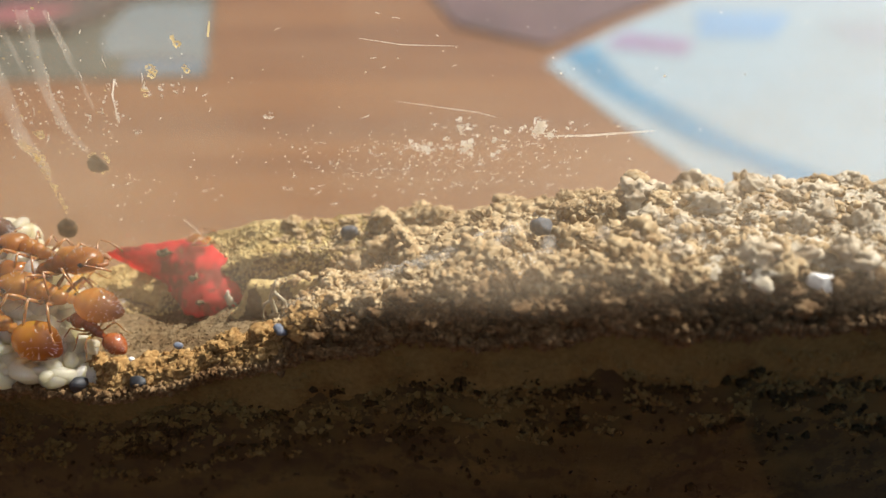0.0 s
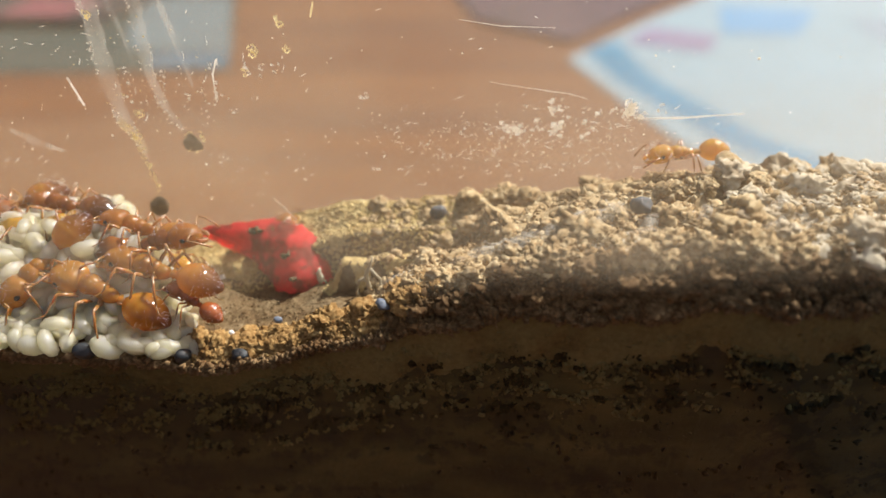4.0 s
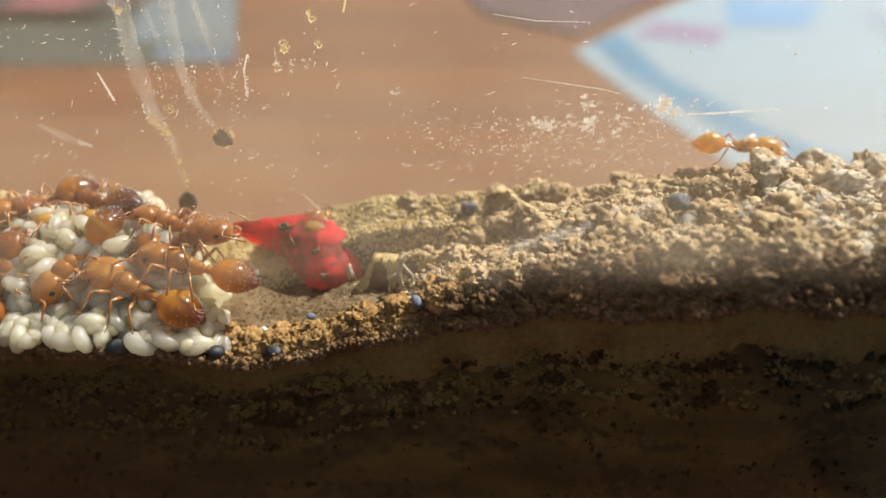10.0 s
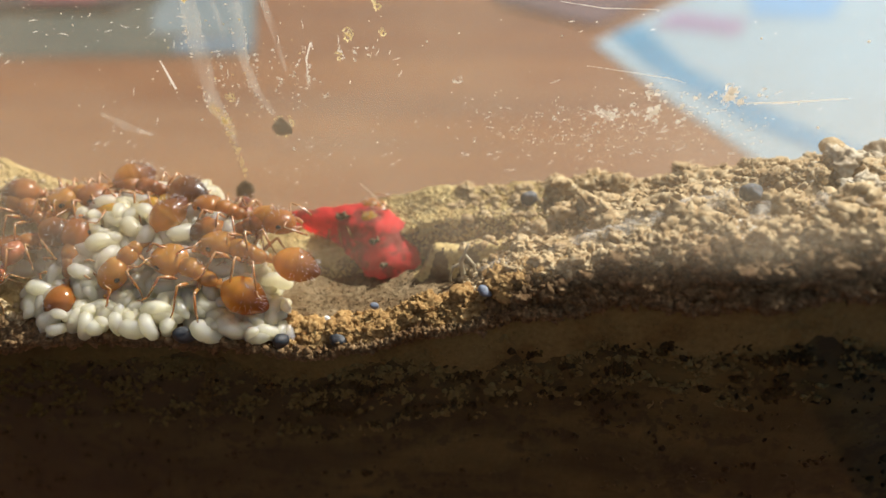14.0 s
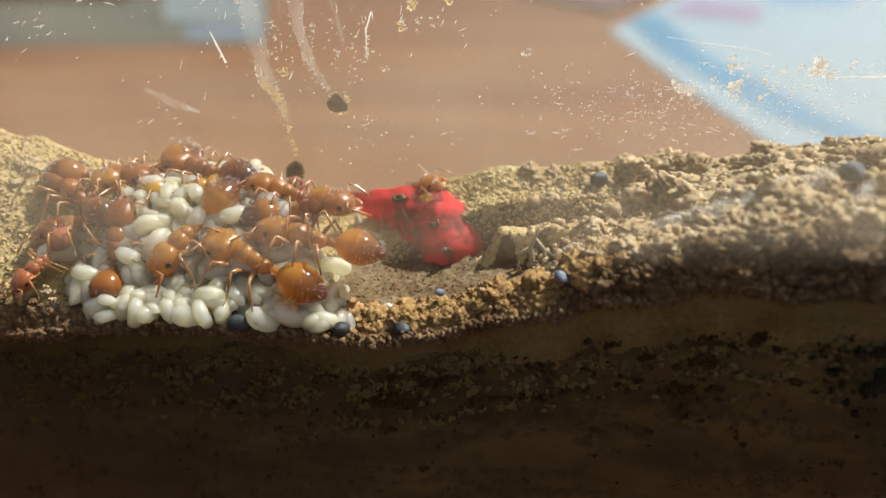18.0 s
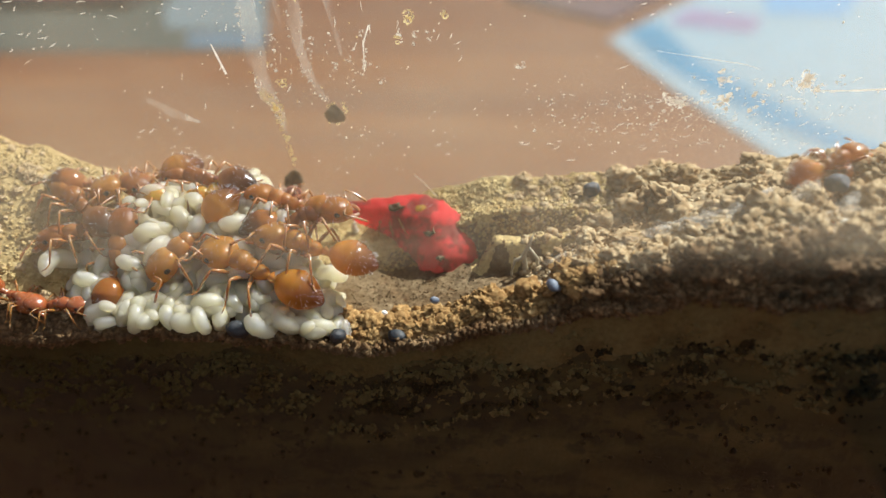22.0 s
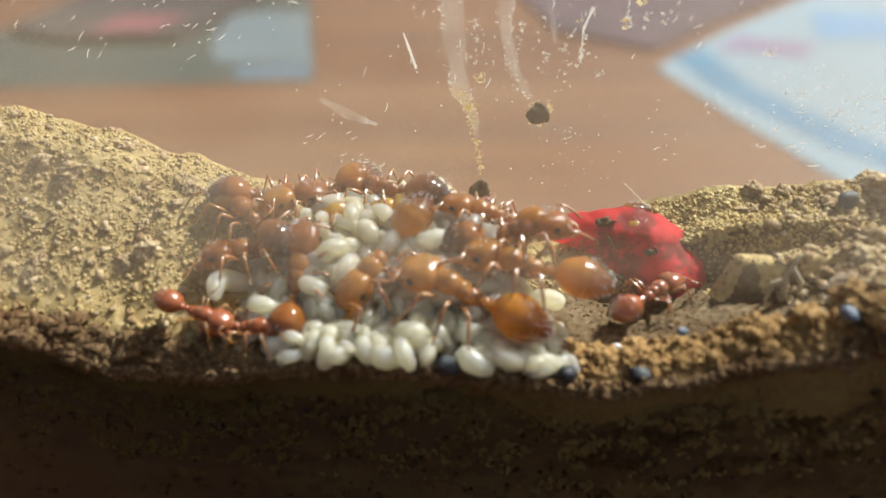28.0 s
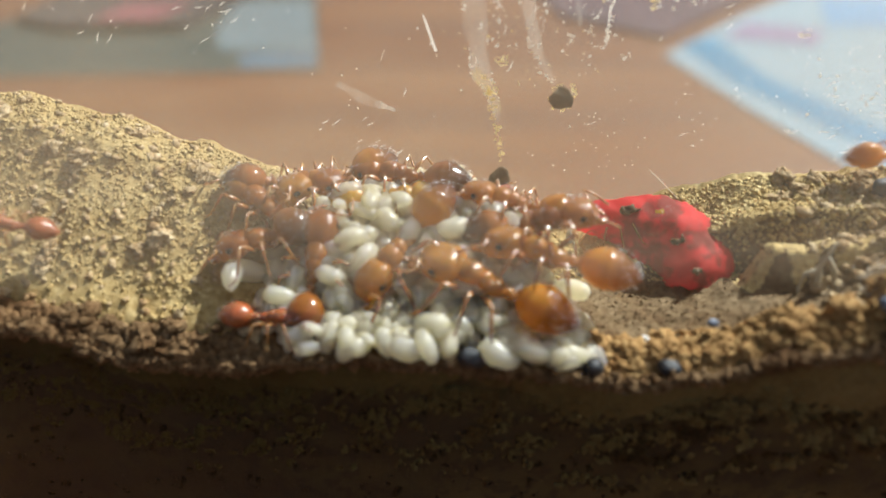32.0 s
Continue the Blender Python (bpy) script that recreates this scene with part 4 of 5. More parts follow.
    roughen(ball(bm, (-15.05, y - 0.14, -12.03), (0.40, 0.15, 0.42), 18, 12), 0.3, 0.16, 3.0)
    part("speck", bm, SPECK, back_pane, "dark crumb of earth stuck to the glass")
    for k in range(12):
        a = 2 * math.pi * k / 12
        flake("stain", -15.05 + 0.42 * math.cos(a) + r.gauss(0, 0.05), -12.0 + 0.40 * math.sin(a), r.uniform(0.08, 0.2), TRICKLE, "ochre crust round the stuck crumb", 0.1, 2)
    for x, z, s in ((-10.7, -6.75, 0.3), (-11.9, -8.05, 0.34), (-10.45, -7.85, 0.2), (-12.2, -8.85, 0.2), (-17.25, -10.75, 0.3), (-17.5, -11.7, 0.26), (-18.3, -6.6, 0.24), (-17.25, -13.2, 0.14), (-17.2, -13.7, 0.13), (-17.15, -14.2, 0.12)):
        flake("stain", x, z, s * 1.15, TRICKLE, "dried ochre stain on the glass", 0.1)
    for x, z, s in ((4.1, -10.2, 0.36), (3.9, -10.6, 0.3), (4.5, -10.75, 0.26), (-7.35, -9.85, 0.24), (0.68, -10.0, 0.16), (0.7, -10.4, 0.2), (-1.1, -11.2, 0.24), (1.0, -11.2, 0.26), (1.2, -11.0, 0.2), (-0.7, -11.35, 0.2), (2.2, -10.9, 0.14)):
        flake("crust", x, z, s * 1.1, SCRATCH, "white crusty mark on the glass", 0.12, 5)
    for _ in range(70):
        x, z = (r.uniform(0.3, 5.6), r.gauss(-10.45, 0.16)) if r.random() < 0.45 else (r.gauss(0.2, 1.6), r.gauss(-11.3, 0.28))
        flake("crust", x, z, r.uniform(0.05, 0.2), SCRATCH, "small white crusty mark on the glass", 0.1, 2)
    for _ in range(40):
        flake("stain", r.gauss(-16.3, 1.5), r.gauss(-8.6, 1.8), r.uniform(0.04, 0.12), TRICKLE, "small ochre speck on the glass", 0.1, 1)
    for x, z0, z1, n in DRIPS:
        for _ in range(n):
            flake("crust", x + r.gauss(0, 0.10), r.uniform(z1, z0), r.uniform(0.04, 0.13), SCRATCH, "white crust of a dried drip on the glass", 0.1, 2)
    # fine hair scratches and smudges
    bm = bmesh.new()
    for cx, cz, n, spread, tilt in ((-15.5, -8.0, 7, 1.6, 80), (-13.2, -8.6, 5, 1.2, 75), (-28.5, -8.3, 26, 2.0, 30), (-21.5, -7.6, 16, 1.6, 10), (-33.5, -9.0, 10, 1.0, 40), (-10.8, -8.8, 7, 1.3, 60),
                                    (0.5, -11.9, 70, 3.2, 12), (3.0, -11.0, 40, 2.6, 8), (-6, -12.4, 36, 3.5, 6), (-22.5, -13.3, 16, 1.0, 20), (-1.0, -6.9, 10, 3.0, 4), (-19.0, -10.0, 14, 1.6, 70)):
        for _ in range(n):
            x, z, a = r.gauss(cx, spread), r.gauss(cz, spread * (0.25 if tilt < 15 else 0.6)), radians(r.gauss(tilt, 14))
            length, wide, bend = r.uniform(0.08, 0.5), r.uniform(0.005, 0.017), r.uniform(-0.5, 0.5)
            rail = []
            for k in range(5):
                f = k / 4 - 0.5
                b = a + bend * f
                w = wide * (1 - abs(2 * f)) + 0.004
                px, pz = x + math.cos(b) * length * f, z + math.sin(b) * length * f
                rail.append((bm.verts.new((px - math.sin(b) * w, y - 0.012, pz + math.cos(b) * w)), bm.verts.new((px + math.sin(b) * w, y - 0.012, pz - math.cos(b) * w))))
            for (p0, p1), (q0, q1) in zip(rail, rail[1:]):
                bm.faces.new((p0, q0, q1, p1))
    tagged(solo("hair_scratches", bm, SCRATCH, smooth=False), "fine pale hair scratches on the back pane", "scratches", kind="stuff")
    # fine speckles
    spots = []
    for _ in range(600):
        spots.append((r.gauss(-1.0, 4.0), y - 0.02, r.gauss(-11.9, 0.75)))
    for _ in range(300):
        spots.append((r.uniform(-34, 16), y - 0.02, r.uniform(-15, -4)))
    for _ in range(150):
        x, z = r.choice(((-16.2, -9.5), (-18.3, -10), (-24, -6.8), (-30, -7), (-14, -14), (-13.5, -13.4)))
        spots.append((r.gauss(x, 0.8), y - 0.02, r.gauss(z, 1.0)))
    ob = scatter("speckles", spots, SCRATCH, "fine pale speckles of dirt on the back pane", 0.010, 0.045, 2.5)
    ob["category"] = "dirt"


build_marks()


# ---- brood ----
def pile_z(x, y):
    """The surface of the heap of larvae."""
    left, right = -23.9 - min(y - 19, 1.5) + max(y - 20.5, 0) * 0.35, -14.2 - (y - 20) * 0.5
    e = min(max(min(x - left, right - x) / 1.6, 0), 1)
    floor = bed_z(x, y)
    top = max(min(-17.9 + 0.88 * (y - 19.1), -14.8), floor + 0.55)
    return floor + (max(top, floor) - floor) * smooth_step(e) if left < x < right else None


def larva_mesh(seed, fat):
    r = random.Random(seed)
    bm = bmesh.new()
    pts, rad = [], []
    bend = r.uniform(0.15, 0.5)
    for k in range(15):
        f = k / 14
        pts.append((-0.5 + f, bend * math.sin(math.pi * f), 0.04 * math.sin(2 * math.pi * f)))
        blunt = max(0.0, 1 - abs(2 * f - 1) ** 3.2) ** 0.5
        rad.append(max(0.015, fat * blunt * (1 + 0.012 * math.cos(k * math.pi)) * (0.80 + 0.30 * f)))
    tube(bm, pts, rad, 12)
    return mesh_of("larva", bm, LARVA)


LARVAE = [larva_mesh(s, f) for s, f in ((1, 0.22), (2, 0.25), (3, 0.28), (4, 0.31), (5, 0.24), (6, 0.27), (7, 0.23))]


def lay_larvae():
    r = random.Random(11)
    placed = []
    for layer, (want, gap) in enumerate(((640, 0.30), (340, 0.42))):
        mine, tries = [], 0
        while len(mine) < want and tries < 9000:
            tries += 1
            x, y = r.uniform(-26, -14), r.uniform(18.95, 25.6)
            z = pile_z(x, y)
            if z is None or z < bed_z(x, y) + 0.05:
                continue
            p = Vector((x, y, z - 0.4 * layer - 0.08))
            if abs(x + 17.9) < 0.75 and y < 19.7 or x > -18.6 and y > 24.2:
                continue
            if layer and p.z < bed_z(x, y) + 0.2:
                continue
            if all((p - q).length > gap for q in mine):
                mine.append(p)
        placed.append(mine)
    # the buried larvae, as one mesh
    verts, faces = [], []
    placed[0].sort(key=lambda p: p.y)
    for k, p in enumerate(placed[1] + placed[0][240:]):
        me = LARVAE[k % len(LARVAE)]
        m = P(p.x, p.y, p.z, r.gauss(30, 35), r.gauss(0, 35), r.uniform(0, 360)) @ Matrix.Scale(r.uniform(0.9, 1.3), 4)
        base = len(verts)
        verts += [m @ v.co for v in me.vertices]
        faces += [[base + i for i in f.vertices] for f in me.polygons]
    me = bpy.data.meshes.new("buried_larvae")
    me.from_pydata(verts, [], faces)
    me.materials.append(LARVA)
    me.polygons.foreach_set("use_smooth", [True] * len(me.polygons))
    tagged(new("buried_larvae", me), "milky white larvae packed deep and high in the brood heap", "larvae", kind="stuff")
    for k, p in enumerate(placed[0][:240]):
        ob = new("larva", LARVAE[k % len(LARVAE)])
        s = r.uniform(0.85, 1.25)
        ob.matrix_basis = P(p.x, p.y, p.z, r.gauss(30, 35), r.gauss(0, 35), r.gauss(0, 70) + r.choice((0, 180))) @ Matrix.Scale(1.1 * s, 4)
        tagged(ob, "plump milky white ant larva in the brood heap", "larva", "larvae in the brood heap")


lay_larvae()
for x, y, z, rz, s in ((-15.3, 19.3, -17.6, 20, 1.0), (-16.6, 19.1, -17.7, -30, 1.4), (-14.5, 20.3, -17.5, 70, 1.2), (-14.1, 20.6, -17.6, 100, 0.9), (-23.4, 19.4, -17.5, 10, 1.7), (-25.4, 20.7, -16.5, 60, 1.6), (-25.3, 21.6, -15.9, 40, 1.6)):
    ob = new("larva", LARVAE[int(s * 10) % 5])
    ob.matrix_basis = P(x, y, z, 20, 10, rz) @ Matrix.Scale(s, 4)
    tagged(ob, "plump milky white ant larva at the heap's edge", "larva", "larvae in the brood heap")
r = random.Random(29)
for k in range(34):
    x, y = -23.3 + 8.3 * (k % 17) / 16 + r.uniform(-0.25, 0.25), (19.05 if k < 17 else 19.3) + r.uniform(0, 0.15)
    if abs(x + 17.9) < 0.75:
        continue
    ob = new("larva", LARVAE[r.randrange(len(LARVAE))])
    ob.matrix_basis = P(x, y, bed_z(x, y) + (0.32 if k < 17 else 0.58), r.gauss(20, 25), r.gauss(0, 25), r.gauss(0, 50) + r.choice((0, 180))) @ Matrix.Scale(r.uniform(0.9, 1.3), 4)
    tagged(ob, "plump milky white ant larva at the heap's front edge", "larva", "larvae in the brood heap")
moved_larva = new("larva", LARVAE[2])
tagged(moved_larva, "smooth white larva lying apart at the heap's side", "larva", "larvae in the brood heap")
moved_larva.matrix_basis = P(-14.75, 21.3, -17.0, 0, 0, 5) @ Matrix.Scale(1.25, 4)
husk = empty("husk", P(-9.35, 23.2, -17.3))
tagged(husk, "small pale dry husk standing by the red plastic", "husk")
bm = bmesh.new()
tube(bm, [(0, 0, -0.1), (0.02, 0, 0.2), (-0.04, 0, 0.45), (0.03, 0, 0.7)], [0.14, 0.17, 0.12, 0.05], 8)
part("shell", bm, HUSK, husk)
bm = bmesh.new()
tube(bm, [(0.1, 0, 0.1), (0.26, -0.03, 0.0), (0.3, 0, -0.15)], [0.05, 0.05, 0.03], 6)
part("stalk", bm, HUSK, husk)


# ---- ants ----
LEGS = [(0.45, 1, 0.5), (0.2, 1, -0.05), (-0.05, 1, -0.55), (0.45, -1, 0.5), (0.2, -1, -0.05), (-0.05, -1, -0.55)]


def bristles(bm, c, r, n, length, seed, forward=None):
    q = random.Random(seed)
    for _ in range(n):
        d = Vector((q.gauss(0, 1), q.gauss(0, 1), q.gauss(0.4, 0.8))).normalized()
        if forward and d.x * forward < 0.1:
            d.x = -d.x
        p = Vector(c) + Vector((d.x * r[0], d.y * r[1], d.z * r[2]))
        tube(bm, [p, p + d * length], [0.006, 0.003], 3)


def build_ant(skin, rear, label):
    """A worker ant, 4.4 mm long, head along +x; its origin is between the hips."""
    ant = empty("ant", P(0, 0, -40))
    tagged(ant, label, "ant")
    bm = bmesh.new()
    for w in ball(bm, (0, 0, 0), (1, 1, 1), 28, 20):  # squared cheeks, a notch behind, narrower jaws
        d = w.co.copy()
        k = (abs(d.x) ** 2.6 + abs(d.y) ** 2.6 + abs(d.z) ** 2.2) ** (-1 / 2.5)
        d *= k
        notch = 0.10 * math.exp(-(d.y / 0.3) ** 2) * max(0, -d.x)
        w.co = Vector((1.32 + 0.66 * (d.x + notch), 0.60 * d.y * (1 - 0.20 * max(d.x, 0)), 0.10 + 0.47 * d.z - 0.10 * d.x))
    head = part("head", bm, skin, ant)
    for side in (1, -1):
        bm = bmesh.new()
        ball(bm, (1.36, side * 0.565, 0.16), (0.13, 0.05, 0.11), 12, 8)
        part("eye", bm, EYE, head, "small black eye")
        bm = bmesh.new()
        tube(bm, [(1.80, side * 0.34, -0.10), (2.02, side * 0.36, -0.15), (2.16, side * 0.2, -0.19), (2.20, side * 0.04, -0.2)], [0.13, 0.12, 0.08, 0.02], 8)
        part("mandible", bm, rear, head, "dark mandible")
        bm = bmesh.new()
        tube(bm, [(1.80, side * 0.2, 0.2), (1.74, side * 0.6, 0.36), (1.72, side * 0.98, 0.36)], [0.04, 0.032, 0.042], 7)
        tube(bm, [(1.72, side * 0.98, 0.36), (2.02, side * 0.98, 0.2), (2.3, side * 0.88, -0.05), (2.5, side * 0.78, -0.25)], [0.034, 0.036, 0.05, 0.045], 7)
        part("antenna", bm, LIMB, head)
    bm = bmesh.new()
    bristles(bm, (1.32, 0, 0.1), (0.64, 0.58, 0.46), 90, 0.12, 3)
    part("bristles", bm, CRUST, head, "short pale bristles")
    bm = bmesh.new()
    v = ball(bm, (0.46, 0, 0.17), (0.46, 0.40, 0.36), 20, 14)
    v += ball(bm, (0.08, 0, 0.15), (0.34, 0.31, 0.30), 18, 12)
    v += ball(bm, (-0.25, 0, 0.05), (0.36, 0.28, 0.28), 18, 12)
    v += ball(bm, (0.80, 0, 0.06), (0.2, 0.17, 0.17), 12, 8)
    v += ball(bm, (0.1, 0, -0.14), (0.55, 0.24, 0.16), 16, 10)
    roughen(v, 0.12, 0.012, 2)
    part("thorax", bm, skin, ant)
    bm = bmesh.new()
    bristles(bm, (0.3, 0, 0.17), (0.5, 0.36, 0.33), 26, 0.12, 6)
    part("bristles", bm, CRUST, ant, "short pale bristles")
    bm = bmesh.new()
    tube(bm, [(-0.48, 0, -0.02), (-0.62, 0, 0.02), (-0.70, 0, 0.10), (-0.80, 0, 0.04), (-0.90, 0, 0.08), (-1.0, 0, 0.08)], [0.09, 0.10, 0.19, 0.10, 0.21, 0.16], 12)
    part("waist", bm, skin, ant)
    bm = bmesh.new()
    for w in ball(bm, (0, 0, 0), (1, 1, 1), 28, 30, Matrix.Rotation(radians(90), 4, "Y")):  # overlapping plates, drawn to a point behind
        f = w.co.x
        step = 1.0
        for edge, drop in ((0.05, 0.035), (-0.38, 0.04), (-0.68, 0.05)):
            step -= drop * (1 / (1 + math.exp(60 * (f - edge)))) - 0.03 * math.exp(-((f - edge - 0.04) / 0.06) ** 2)
        taper = 1 - 0.22 * max(0, -f) ** 2
        w.co = Vector((-1.72 + 0.84 * f - 0.08 * max(0, -f) ** 4, 0.65 * w.co.y * step * taper, 0.12 + 0.61 * w.co.z * step * taper - 0.08 * max(0, -f)))
    gaster = part("abdomen", bm, rear, ant, "glossy banded abdomen with a darker tip")
    bm = bmesh.new()
    bristles(bm, (-1.72, 0, 0.1), (0.80, 0.62, 0.58), 90, 0.14, 4, -1)
    part("bristles", bm, CRUST, gaster, "short pale bristles")
    for hx, side, lean in LEGS:
        bm = bmesh.new()
        tube(bm, [(0, 0, 0.02), (lean * 0.12, side * 0.14, -0.06), (lean * 0.25, side * 0.26, -0.02)], [0.10, 0.11, 0.06], 8)
        tube(bm, [(lean * 0.25, side * 0.26, -0.02), (lean * 0.5, side * 0.5, 0.22), (lean * 0.85, side * 0.82, 0.46)], [0.05, 0.075, 0.045], 8)
        tube(bm, [(lean * 0.85, side * 0.82, 0.46), (lean * 1.1, side * 1.0, 0.1), (lean * 1.45, side * 1.18, -0.4)], [0.042, 0.050, 0.034], 7)
        tube(bm, [(lean * 1.45, side * 1.18, -0.4), (lean * 1.7, side * 1.3, -0.52), (lean * 2.05, side * 1.42, -0.56)], [0.028, 0.024, 0.016], 6)
        part("leg", bm, LIMB, ant, at=P(hx, side * 0.17, -0.05))
    return ant


KINDS = {
    "amber": build_ant(AMBER, GASTER, "glossy amber-orange worker ant tending the white larvae"),
    "rust": build_ant(RUST, GASTER_DARK, "rust-brown worker ant with a dark glossy abdomen on the brood"),
    "honey": build_ant(HONEY, HONEY, "honey-yellow translucent worker ant walking on the sand bank"),
    "red": build_ant(RED_ANT, RED_ANT, "reddish worker ant walking on the sand"),
}
used = set()


def place_ant(kind, m, scale, group="ants on the brood heap"):
    """The first of a kind is the original, the rest are copies."""
    ant = KINDS[kind]
    if kind in used:
        ant = copy_thing(KINDS[kind], m)
    used.add(kind)
    ant.matrix_basis = m @ Matrix.Scale(scale, 4)
    return tagged(ant, group=group)


# kind, place, heading, nose up, roll, scale
NEAR_ANTS = [
    ("amber", (-17.53, 20.46, -16.11), 161, 15, -8, 1.16),
    ("amber", (-15.57, 21.27, -15.52), 170, 10, 6, 1.10),
    ("amber", (-20.33, 21.43, -15.45), -131, -30, 0, 1.04),
    ("amber", (-16.7, 23.0, -14.55), 168, 7, 8, 0.92),
    ("rust", (-15.9, 22.3, -14.85), 8, 8, 0, 0.98),
    ("rust", (-23.15, 20.93, -15.92), 84, 43, 0, 0.98),
    ("rust", (-24.9, 21.9, -15.5), -165, -8, 6, 0.95),
]
FAR_ANTS = [
    ("rust", (-20.7, 24.60, -14.36), 164, -2, 0, 1.0),
    ("amber", (-23.3, 24.3, -14.4), -146, -4, 0, 1.0),
    ("rust", (-24.59, 23.95, -14.41), 4, -3, 0, 0.98),
    ("rust", (-25.38, 22.92, -14.72), 143, 12, 0, 0.98),
    ("honey", (-20.9, 23.6, -14.75), 8, 2, 0, 0.88),
]
resting = []
for kind, c, yaw, up, roll, s in NEAR_ANTS + FAR_ANTS:
    s *= 1.03
    resting.append((place_ant(kind, P(*c, roll, -up, yaw), s), c, yaw, up, roll, s))


tagged(resting[-1][0], "honey-yellow young worker ant resting on the white larvae")


# ---- what moves ----
def heading_rows(points, scale, start_yaw=None):
    """Rows along points (t, x, y, z), turned to the way ahead, with extra rows where it turns sharply."""
    yaws, last = [], start_yaw
    for k, (t, x, y, z) in enumerate(points):
        nx = points[min(k + 1, len(points) - 1)]
        dx, dy = nx[1] - x, nx[2] - y
        if math.hypot(dx, dy) > 0.35 or last is None:
            yaw = math.degrees(math.atan2(dy, dx))
            if last is not None:
                yaw = last + (yaw - last + 180) % 360 - 180
            last = yaw
        yaws.append(last)
    rows = []
    for k in range(len(points)):
        rows.append((*points[k], yaws[k]))
        if k + 1 < len(points):
            turn = abs(yaws[k + 1] - yaws[k])
            extra = int(turn // 60)
            for e in range(1, extra + 1):
                f = e / (extra + 1)
                rows.append((*[a + (b - a) * f for a, b in zip(points[k], points[k + 1])], yaws[k] + (yaws[k + 1] - yaws[k]) * f))
    out = []
    for t, x, y, z, yaw in rows:
        z = max(z, sand_z(x, y) + 0.42)
        c, s = math.cos(radians(yaw)), math.sin(radians(yaw))
        slope = (bed_z(x + c, min(y + s, 26)) - bed_z(x - c, max(y - s, 18.9))) / 2
        out.append((t, P(x, y, z, 0, -max(-28, min(28, math.degrees(math.atan(slope)))), yaw)))
    return out


def step_legs(ant, spans):
    """Swing the legs in two sets of three while the ant walks."""
    n = 0
    for leg in ant.children:
        if not leg.name.startswith("leg"):
            continue
        hip = leg.matrix_basis.translation.copy()
        sign = 1 if n % 2 == 0 else -1
        rows = [(0.0, Matrix.Translation(hip))]
        for a, b in spans:
            t, k = a, 0
            while t < b - 0.05:
                rows.append((t, Matrix.Translation(hip) @ pose(0, 0, 0, 0, 0, sign * (16 if k % 2 else -16))))
                t, k = t + 0.1, k + 1
            rows.append((b, Matrix.Translation(hip)))
        rows.append((32.0, Matrix.Translation(hip)))
        walk(leg, [r for i, r in enumerate(rows) if i == 0 or r[0] > rows[i - 1][0] + 0.02])
        n += 1


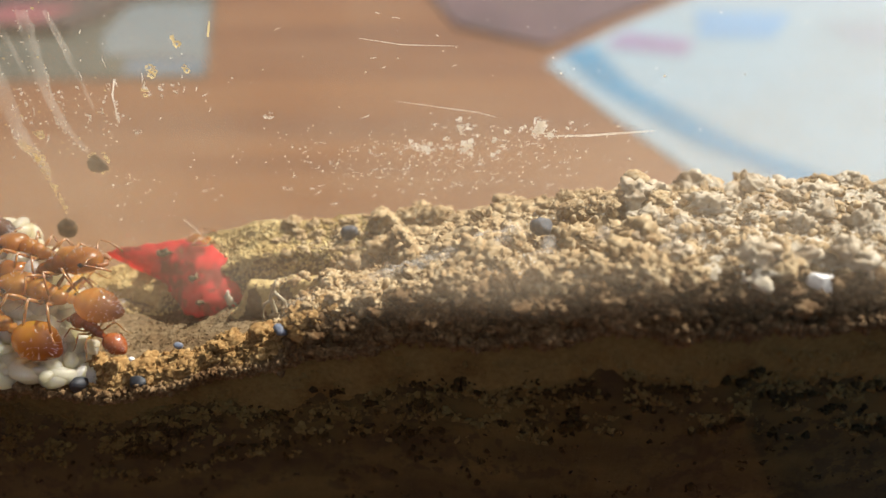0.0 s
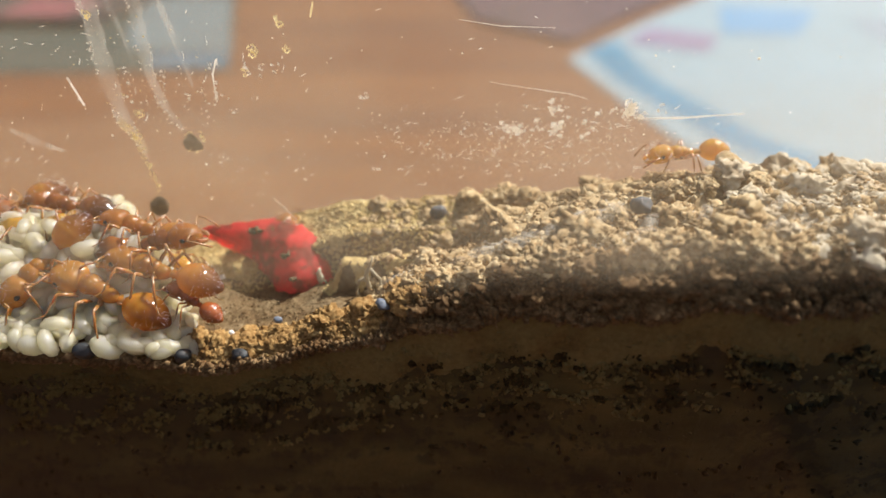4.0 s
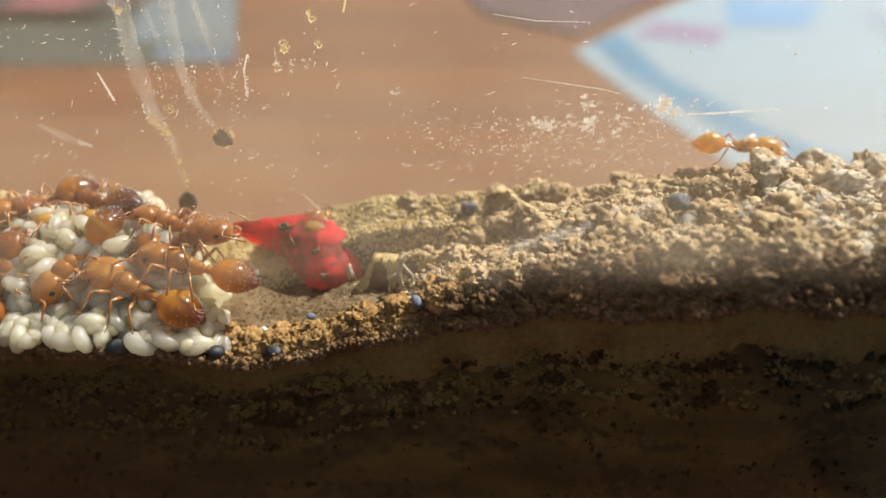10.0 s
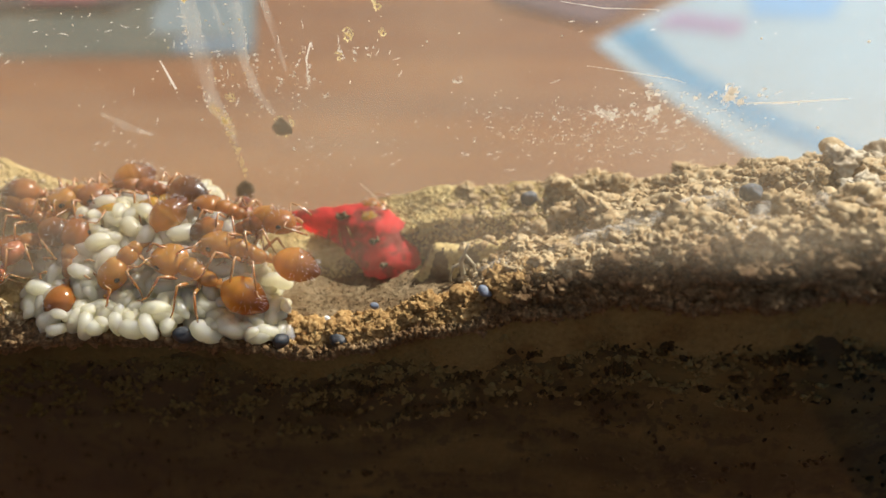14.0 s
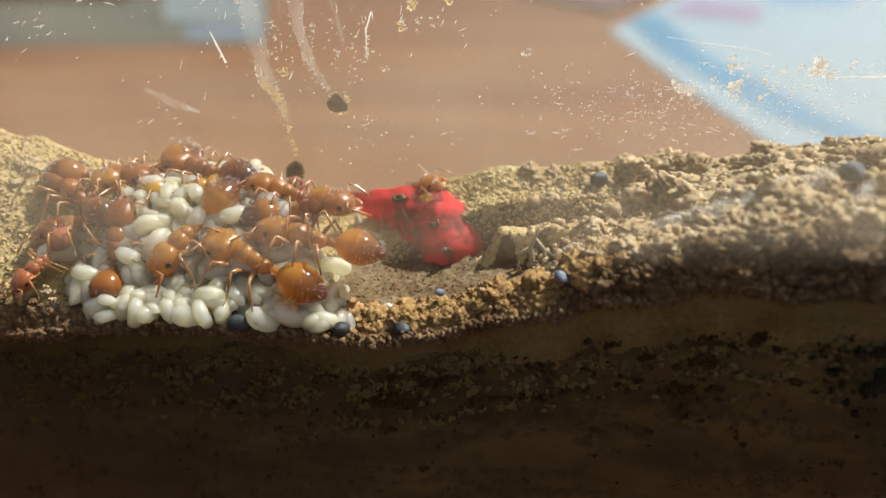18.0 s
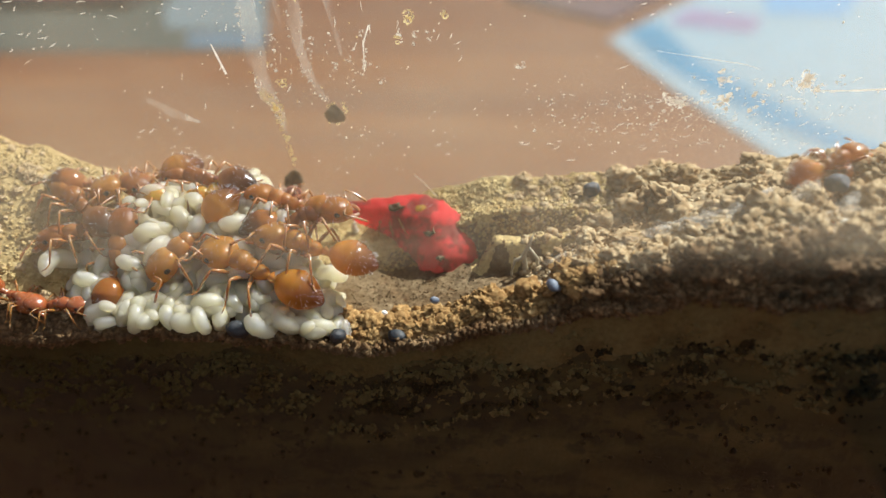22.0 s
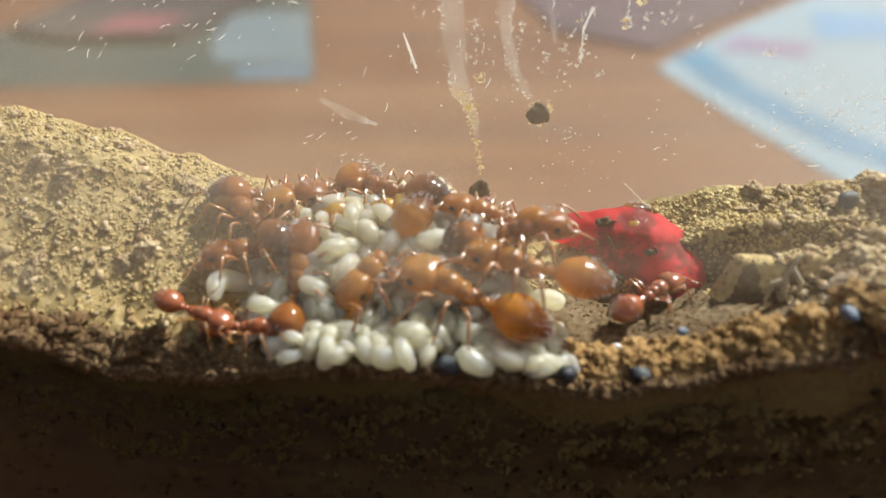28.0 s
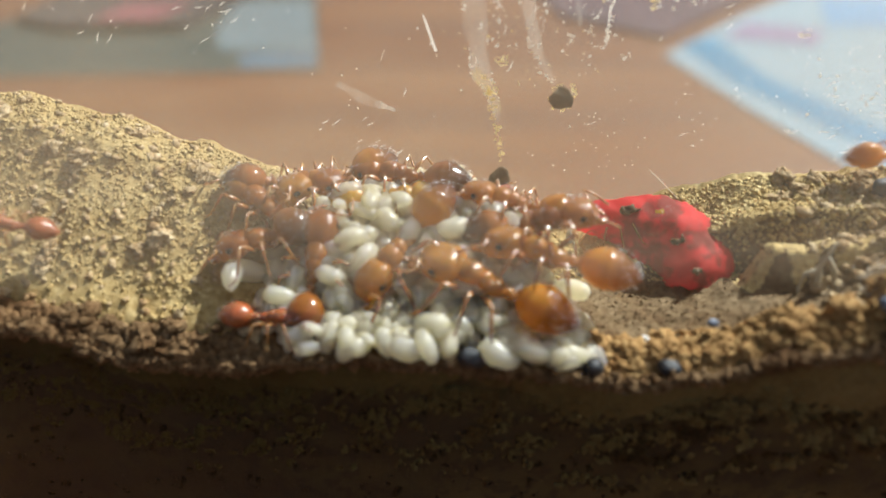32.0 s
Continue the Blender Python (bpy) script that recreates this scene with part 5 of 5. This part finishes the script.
def motions():
    # every walker is placed before any of them is keyed, so that each keeps a path of its own
    yellow = place_ant("honey", P(20, 25, -11.3), 0.77, "ants walking on the sand")
    golden = place_ant("honey", P(-16, 23.4, -16.2), 0.70, "ants walking on the sand")
    runner = place_ant("amber", P(-16, 23.4, -16.2), 0.76, "ants walking on the sand")
    red = place_ant("red", P(16, 23, -11.4), 0.76, "ants walking on the sand")
    low = place_ant("red", P(-26, 20.2, -16.2), 0.70, "ants walking on the sand")
    left = place_ant("red", P(-31, 19.6, -16.2), 0.65, "ants walking on the sand")
    front = place_ant("red", P(-14.6, 20.2, -17.2), 0.65, "ants walking on the sand")
    tagged(yellow, "honey-yellow translucent worker ant walking on the sand bank")
    walk(yellow, heading_rows([
        (0.0, 21.5, 25.2, -11.2), (0.4, 19.3, 25.3, -11.4), (1.0, 15.4, 25.0, -11.5), (1.5, 13.1, 25.2, -11.7), (2.0, 11.3, 25.3, -11.75), (3.0, 10.5, 25.5, -11.8),
        (3.5, 8.3, 25.6, -11.9), (5.5, 4.2, 25.5, -12.6), (6.0, 3.5, 25.3, -12.7), (6.5, 3.4, 25.2, -12.7), (7.0, 3.7, 25.2, -12.6), (8.0, 3.75, 25.3, -12.6), (8.5, 4.0, 25.5, -12.4),
        (9.0, 4.8, 25.2, -12.15), (9.5, 5.6, 25.6, -12.1), (10.0, 7.5, 25.6, -11.9), (10.5, 8.8, 25.2, -11.75), (11.0, 9.1, 25.2, -11.8), (12.0, 10.0, 25.1, -11.75), (12.6, 11.6, 25.0, -11.7), (13.5, 14.5, 25.0, -11.6), (16.0, 24.0, 25.0, -11.4), (32.0, 24.2, 25.0, -11.4)], 0.86))
    step_legs(yellow, [(0.0, 3.5), (3.6, 6.0), (8.3, 12.6)])
    tagged(golden, "honey-yellow worker ant running over the sand bank")
    walk(golden, heading_rows([
        (0.0, -16.0, 23.6, -16.4), (4.6, -16.0, 23.4, -16.4), (5.0, -11.5, 22.0, -17.0), (5.5, -6.0, 21.1, -15.6), (5.8, -4.3, 20.8, -14.7), (6.1, -0.8, 20.5, -13.2), (6.4, 0.2, 20.6, -12.95),
        (6.7, -0.5, 21.2, -13.1), (7.0, -2.9, 23.4, -14.4), (7.3, -5.5, 24.5, -15.0), (7.6, -8.2, 24.9, -15.6), (7.9, -9.8, 24.6, -16.1), (8.2, -11.2, 25.0, -16.6), (8.6, -12.2, 25.3, -16.8), (32.0, -12.4, 25.3, -16.8)], 0.78))
    step_legs(golden, [(4.6, 9.0)])
    tagged(runner, "orange worker ant running over the sand bank")
    walk(runner, heading_rows([
        (0.0, -12.2, 25.7, -16.7), (17.6, -12.2, 25.7, -16.7),
        (18.3, -11.9, 25.7, -15.6), (19.0, -10.8, 25.6, -15.2), (19.3, -9.6, 25.6, -14.7), (19.6, -8.2, 25.5, -14.7), (20.0, -0.3, 25.0, -13.6), (20.4, -1.4, 24.8, -13.8), (20.8, -5.5, 25.1, -14.7),
        (21.2, -8.25, 22.8, -15.5), (21.6, -5.1, 22.6, -15.2), (22.0, 4.0, 22.5, -12.3), (22.4, 6.8, 23.8, -12.0), (22.8, 3.25, 22.6, -12.4), (23.2, -2.1, 24.5, -14.1), (23.6, -8.0, 24.4, -16.0),
        (24.0, -9.9, 24.6, -16.7), (24.5, -12.2, 25.7, -16.7), (28.8, -12.6, 25.7, -16.7), (29.1, -13.5, 25.7, -15.4), (29.4, -13.2, 25.7, -14.6), (29.7, -12.9, 25.7, -14.7), (30.1, -13.6, 25.7, -15.6),
        (30.7, -12.8, 25.7, -15.5), (31.0, -11.8, 25.7, -14.6), (31.4, -10.0, 25.7, -14.9), (31.7, -7.9, 25.7, -14.3), (32.0, -3.3, 25.6, -13.8)], 0.84))
    step_legs(runner, [(17.6, 24.5), (28.8, 32.0)])
    walk(red, heading_rows([
        (0.0, 22.0, 23.2, -11.2), (22.0, 14.0, 23.2, -11.4), (22.9, 7.0, 23.4, -11.8), (23.2, 5.7, 23.9, -12.1), (23.6, 5.6, 24.3, -12.1), (24.0, 6.2, 24.7, -11.7), (24.4, 2.5, 25.2, -12.8), (24.8, -1.9, 25.6, -13.6),
        (25.2, -7.7, 25.4, -14.9), (25.6, -8.5, 24.6, -16.0), (26.0, -7.9, 24.2, -16.1), (26.4, -7.5, 22.7, -15.4), (27.4, -9.0, 21.8, -17.0), (28.2, -11.6, 22.4, -17.2), (28.5, -11.0, 22.4, -17.1),
        (28.8, -10.3, 22.2, -17.0), (29.1, -9.2, 21.7, -16.7), (29.4, -6.3, 21.1, -15.7), (29.7, -5.2, 20.4, -15.2), (30.4, -0.5, 21.0, -13.2), (32.0, 8.0, 23.0, -11.8)], 0.84))
    step_legs(red, [(22.0, 32.0)])
    tagged(low, "reddish worker ant crouching beside the brood heap")
    walk(low, heading_rows([(0.0, -26.0, 20.3, -16.1), (19.0, -25.9, 20.2, -16.2), (20.0, -26.1, 19.9, -16.5), (21.5, -25.6, 19.4, -17.3), (23.0, -24.7, 19.4, -17.3), (28.5, -24.5, 19.5, -17.0), (32.0, -24.35, 19.5, -17.0)], 0.78, -40))
    step_legs(low, [(19.0, 23.0)])
    walk(left, heading_rows([
        (0.0, -33.0, 20.3, -15.0), (19.5, -31.0, 20.2, -15.4), (20.5, -27.5, 19.7, -16.6), (21.5, -27.0, 19.5, -17.0), (23.0, -26.5, 19.4, -16.9), (26.0, -26.4, 19.45, -16.6), (28.5, -26.2, 19.5, -16.5), (30.2, -26.2, 19.5, -16.6), (30.5, -26.3, 19.5, -16.5),
        (31.2, -28.0, 20.3, -15.4), (31.5, -29.4, 20.6, -14.6), (31.8, -31.1, 20.6, -14.4), (32.0, -33.2, 20.6, -14.4)], 0.8))
    step_legs(left, [(19.5, 23.0), (30.5, 32.0)])
    tagged(front, "small reddish worker ant at the brood's edge")
    walk(front, [
        (0.0, P(-13.81, 20.45, -16.61, 0, -14, 150)), (0.5, P(-13.95, 20.45, -16.71, 0, -14, 150)), (1.5, P(-13.43, 20.45, -16.50, 0, -14, 150)), (3.0, P(-13.71, 20.45, -16.22, 0, -14, 150)),
        (5.5, P(-14.27, 20.45, -16.72, 0, -14, 150)), (6.5, P(-13.38, 20.45, -16.48, 0, -14, 150)), (7.8, P(-14.34, 20.45, -16.46, 0, -14, 150)), (8.4, P(-15.66, 21.15, -16.71, 0, -14, 150)),
        (9.2, P(-16.2, 22.6, -15.6, 0, -20, 140)), (10.0, P(-16.6, 24.2, -15.4, 0, -10, 120)), (32.0, P(-16.6, 24.3, -15.4, 0, -10, 120))])
    step_legs(front, [(0.0, 3.0), (6.5, 10.0)])
    walk(husk, [(0.0, P(-9.35, 23.2, -17.3)), (13.6, P(-9.35, 23.2, -17.3)), (14.6, P(-12.5, 25.0, -17.4)), (15.4, P(-14.5, 25.4, -17.5)), (32.0, P(-14.5, 25.4, -17.5))])
    walk(moved_larva, [(0.0, P(-16.4, 22.0, -16.4, 0, 0, 40)), (7.8, P(-16.4, 22.0, -16.4, 0, 0, 40)), (8.4, P(-14.75, 21.2, -16.9, 0, 0, 5)), (32.0, P(-14.75, 21.2, -16.9, 0, 0, 5))])
    # the resting ants shift a little as they tend the larvae
    r = random.Random(3)
    for ant, c, yaw, up, roll, s in resting:
        rows, t = [], 0.0
        while t < 32.0:
            rows.append((t, P(c[0] + r.uniform(-0.05, 0.05), c[1] + r.uniform(-0.04, 0.04), c[2] + r.uniform(-0.03, 0.03), roll + r.uniform(-2, 2), -up + r.uniform(-2.5, 2.5), yaw + r.uniform(-3, 3))))
            t += r.uniform(1.2, 2.6)
        rows.append((32.0, P(*c, roll, -up, yaw)))
        walk(ant, rows)


motions()
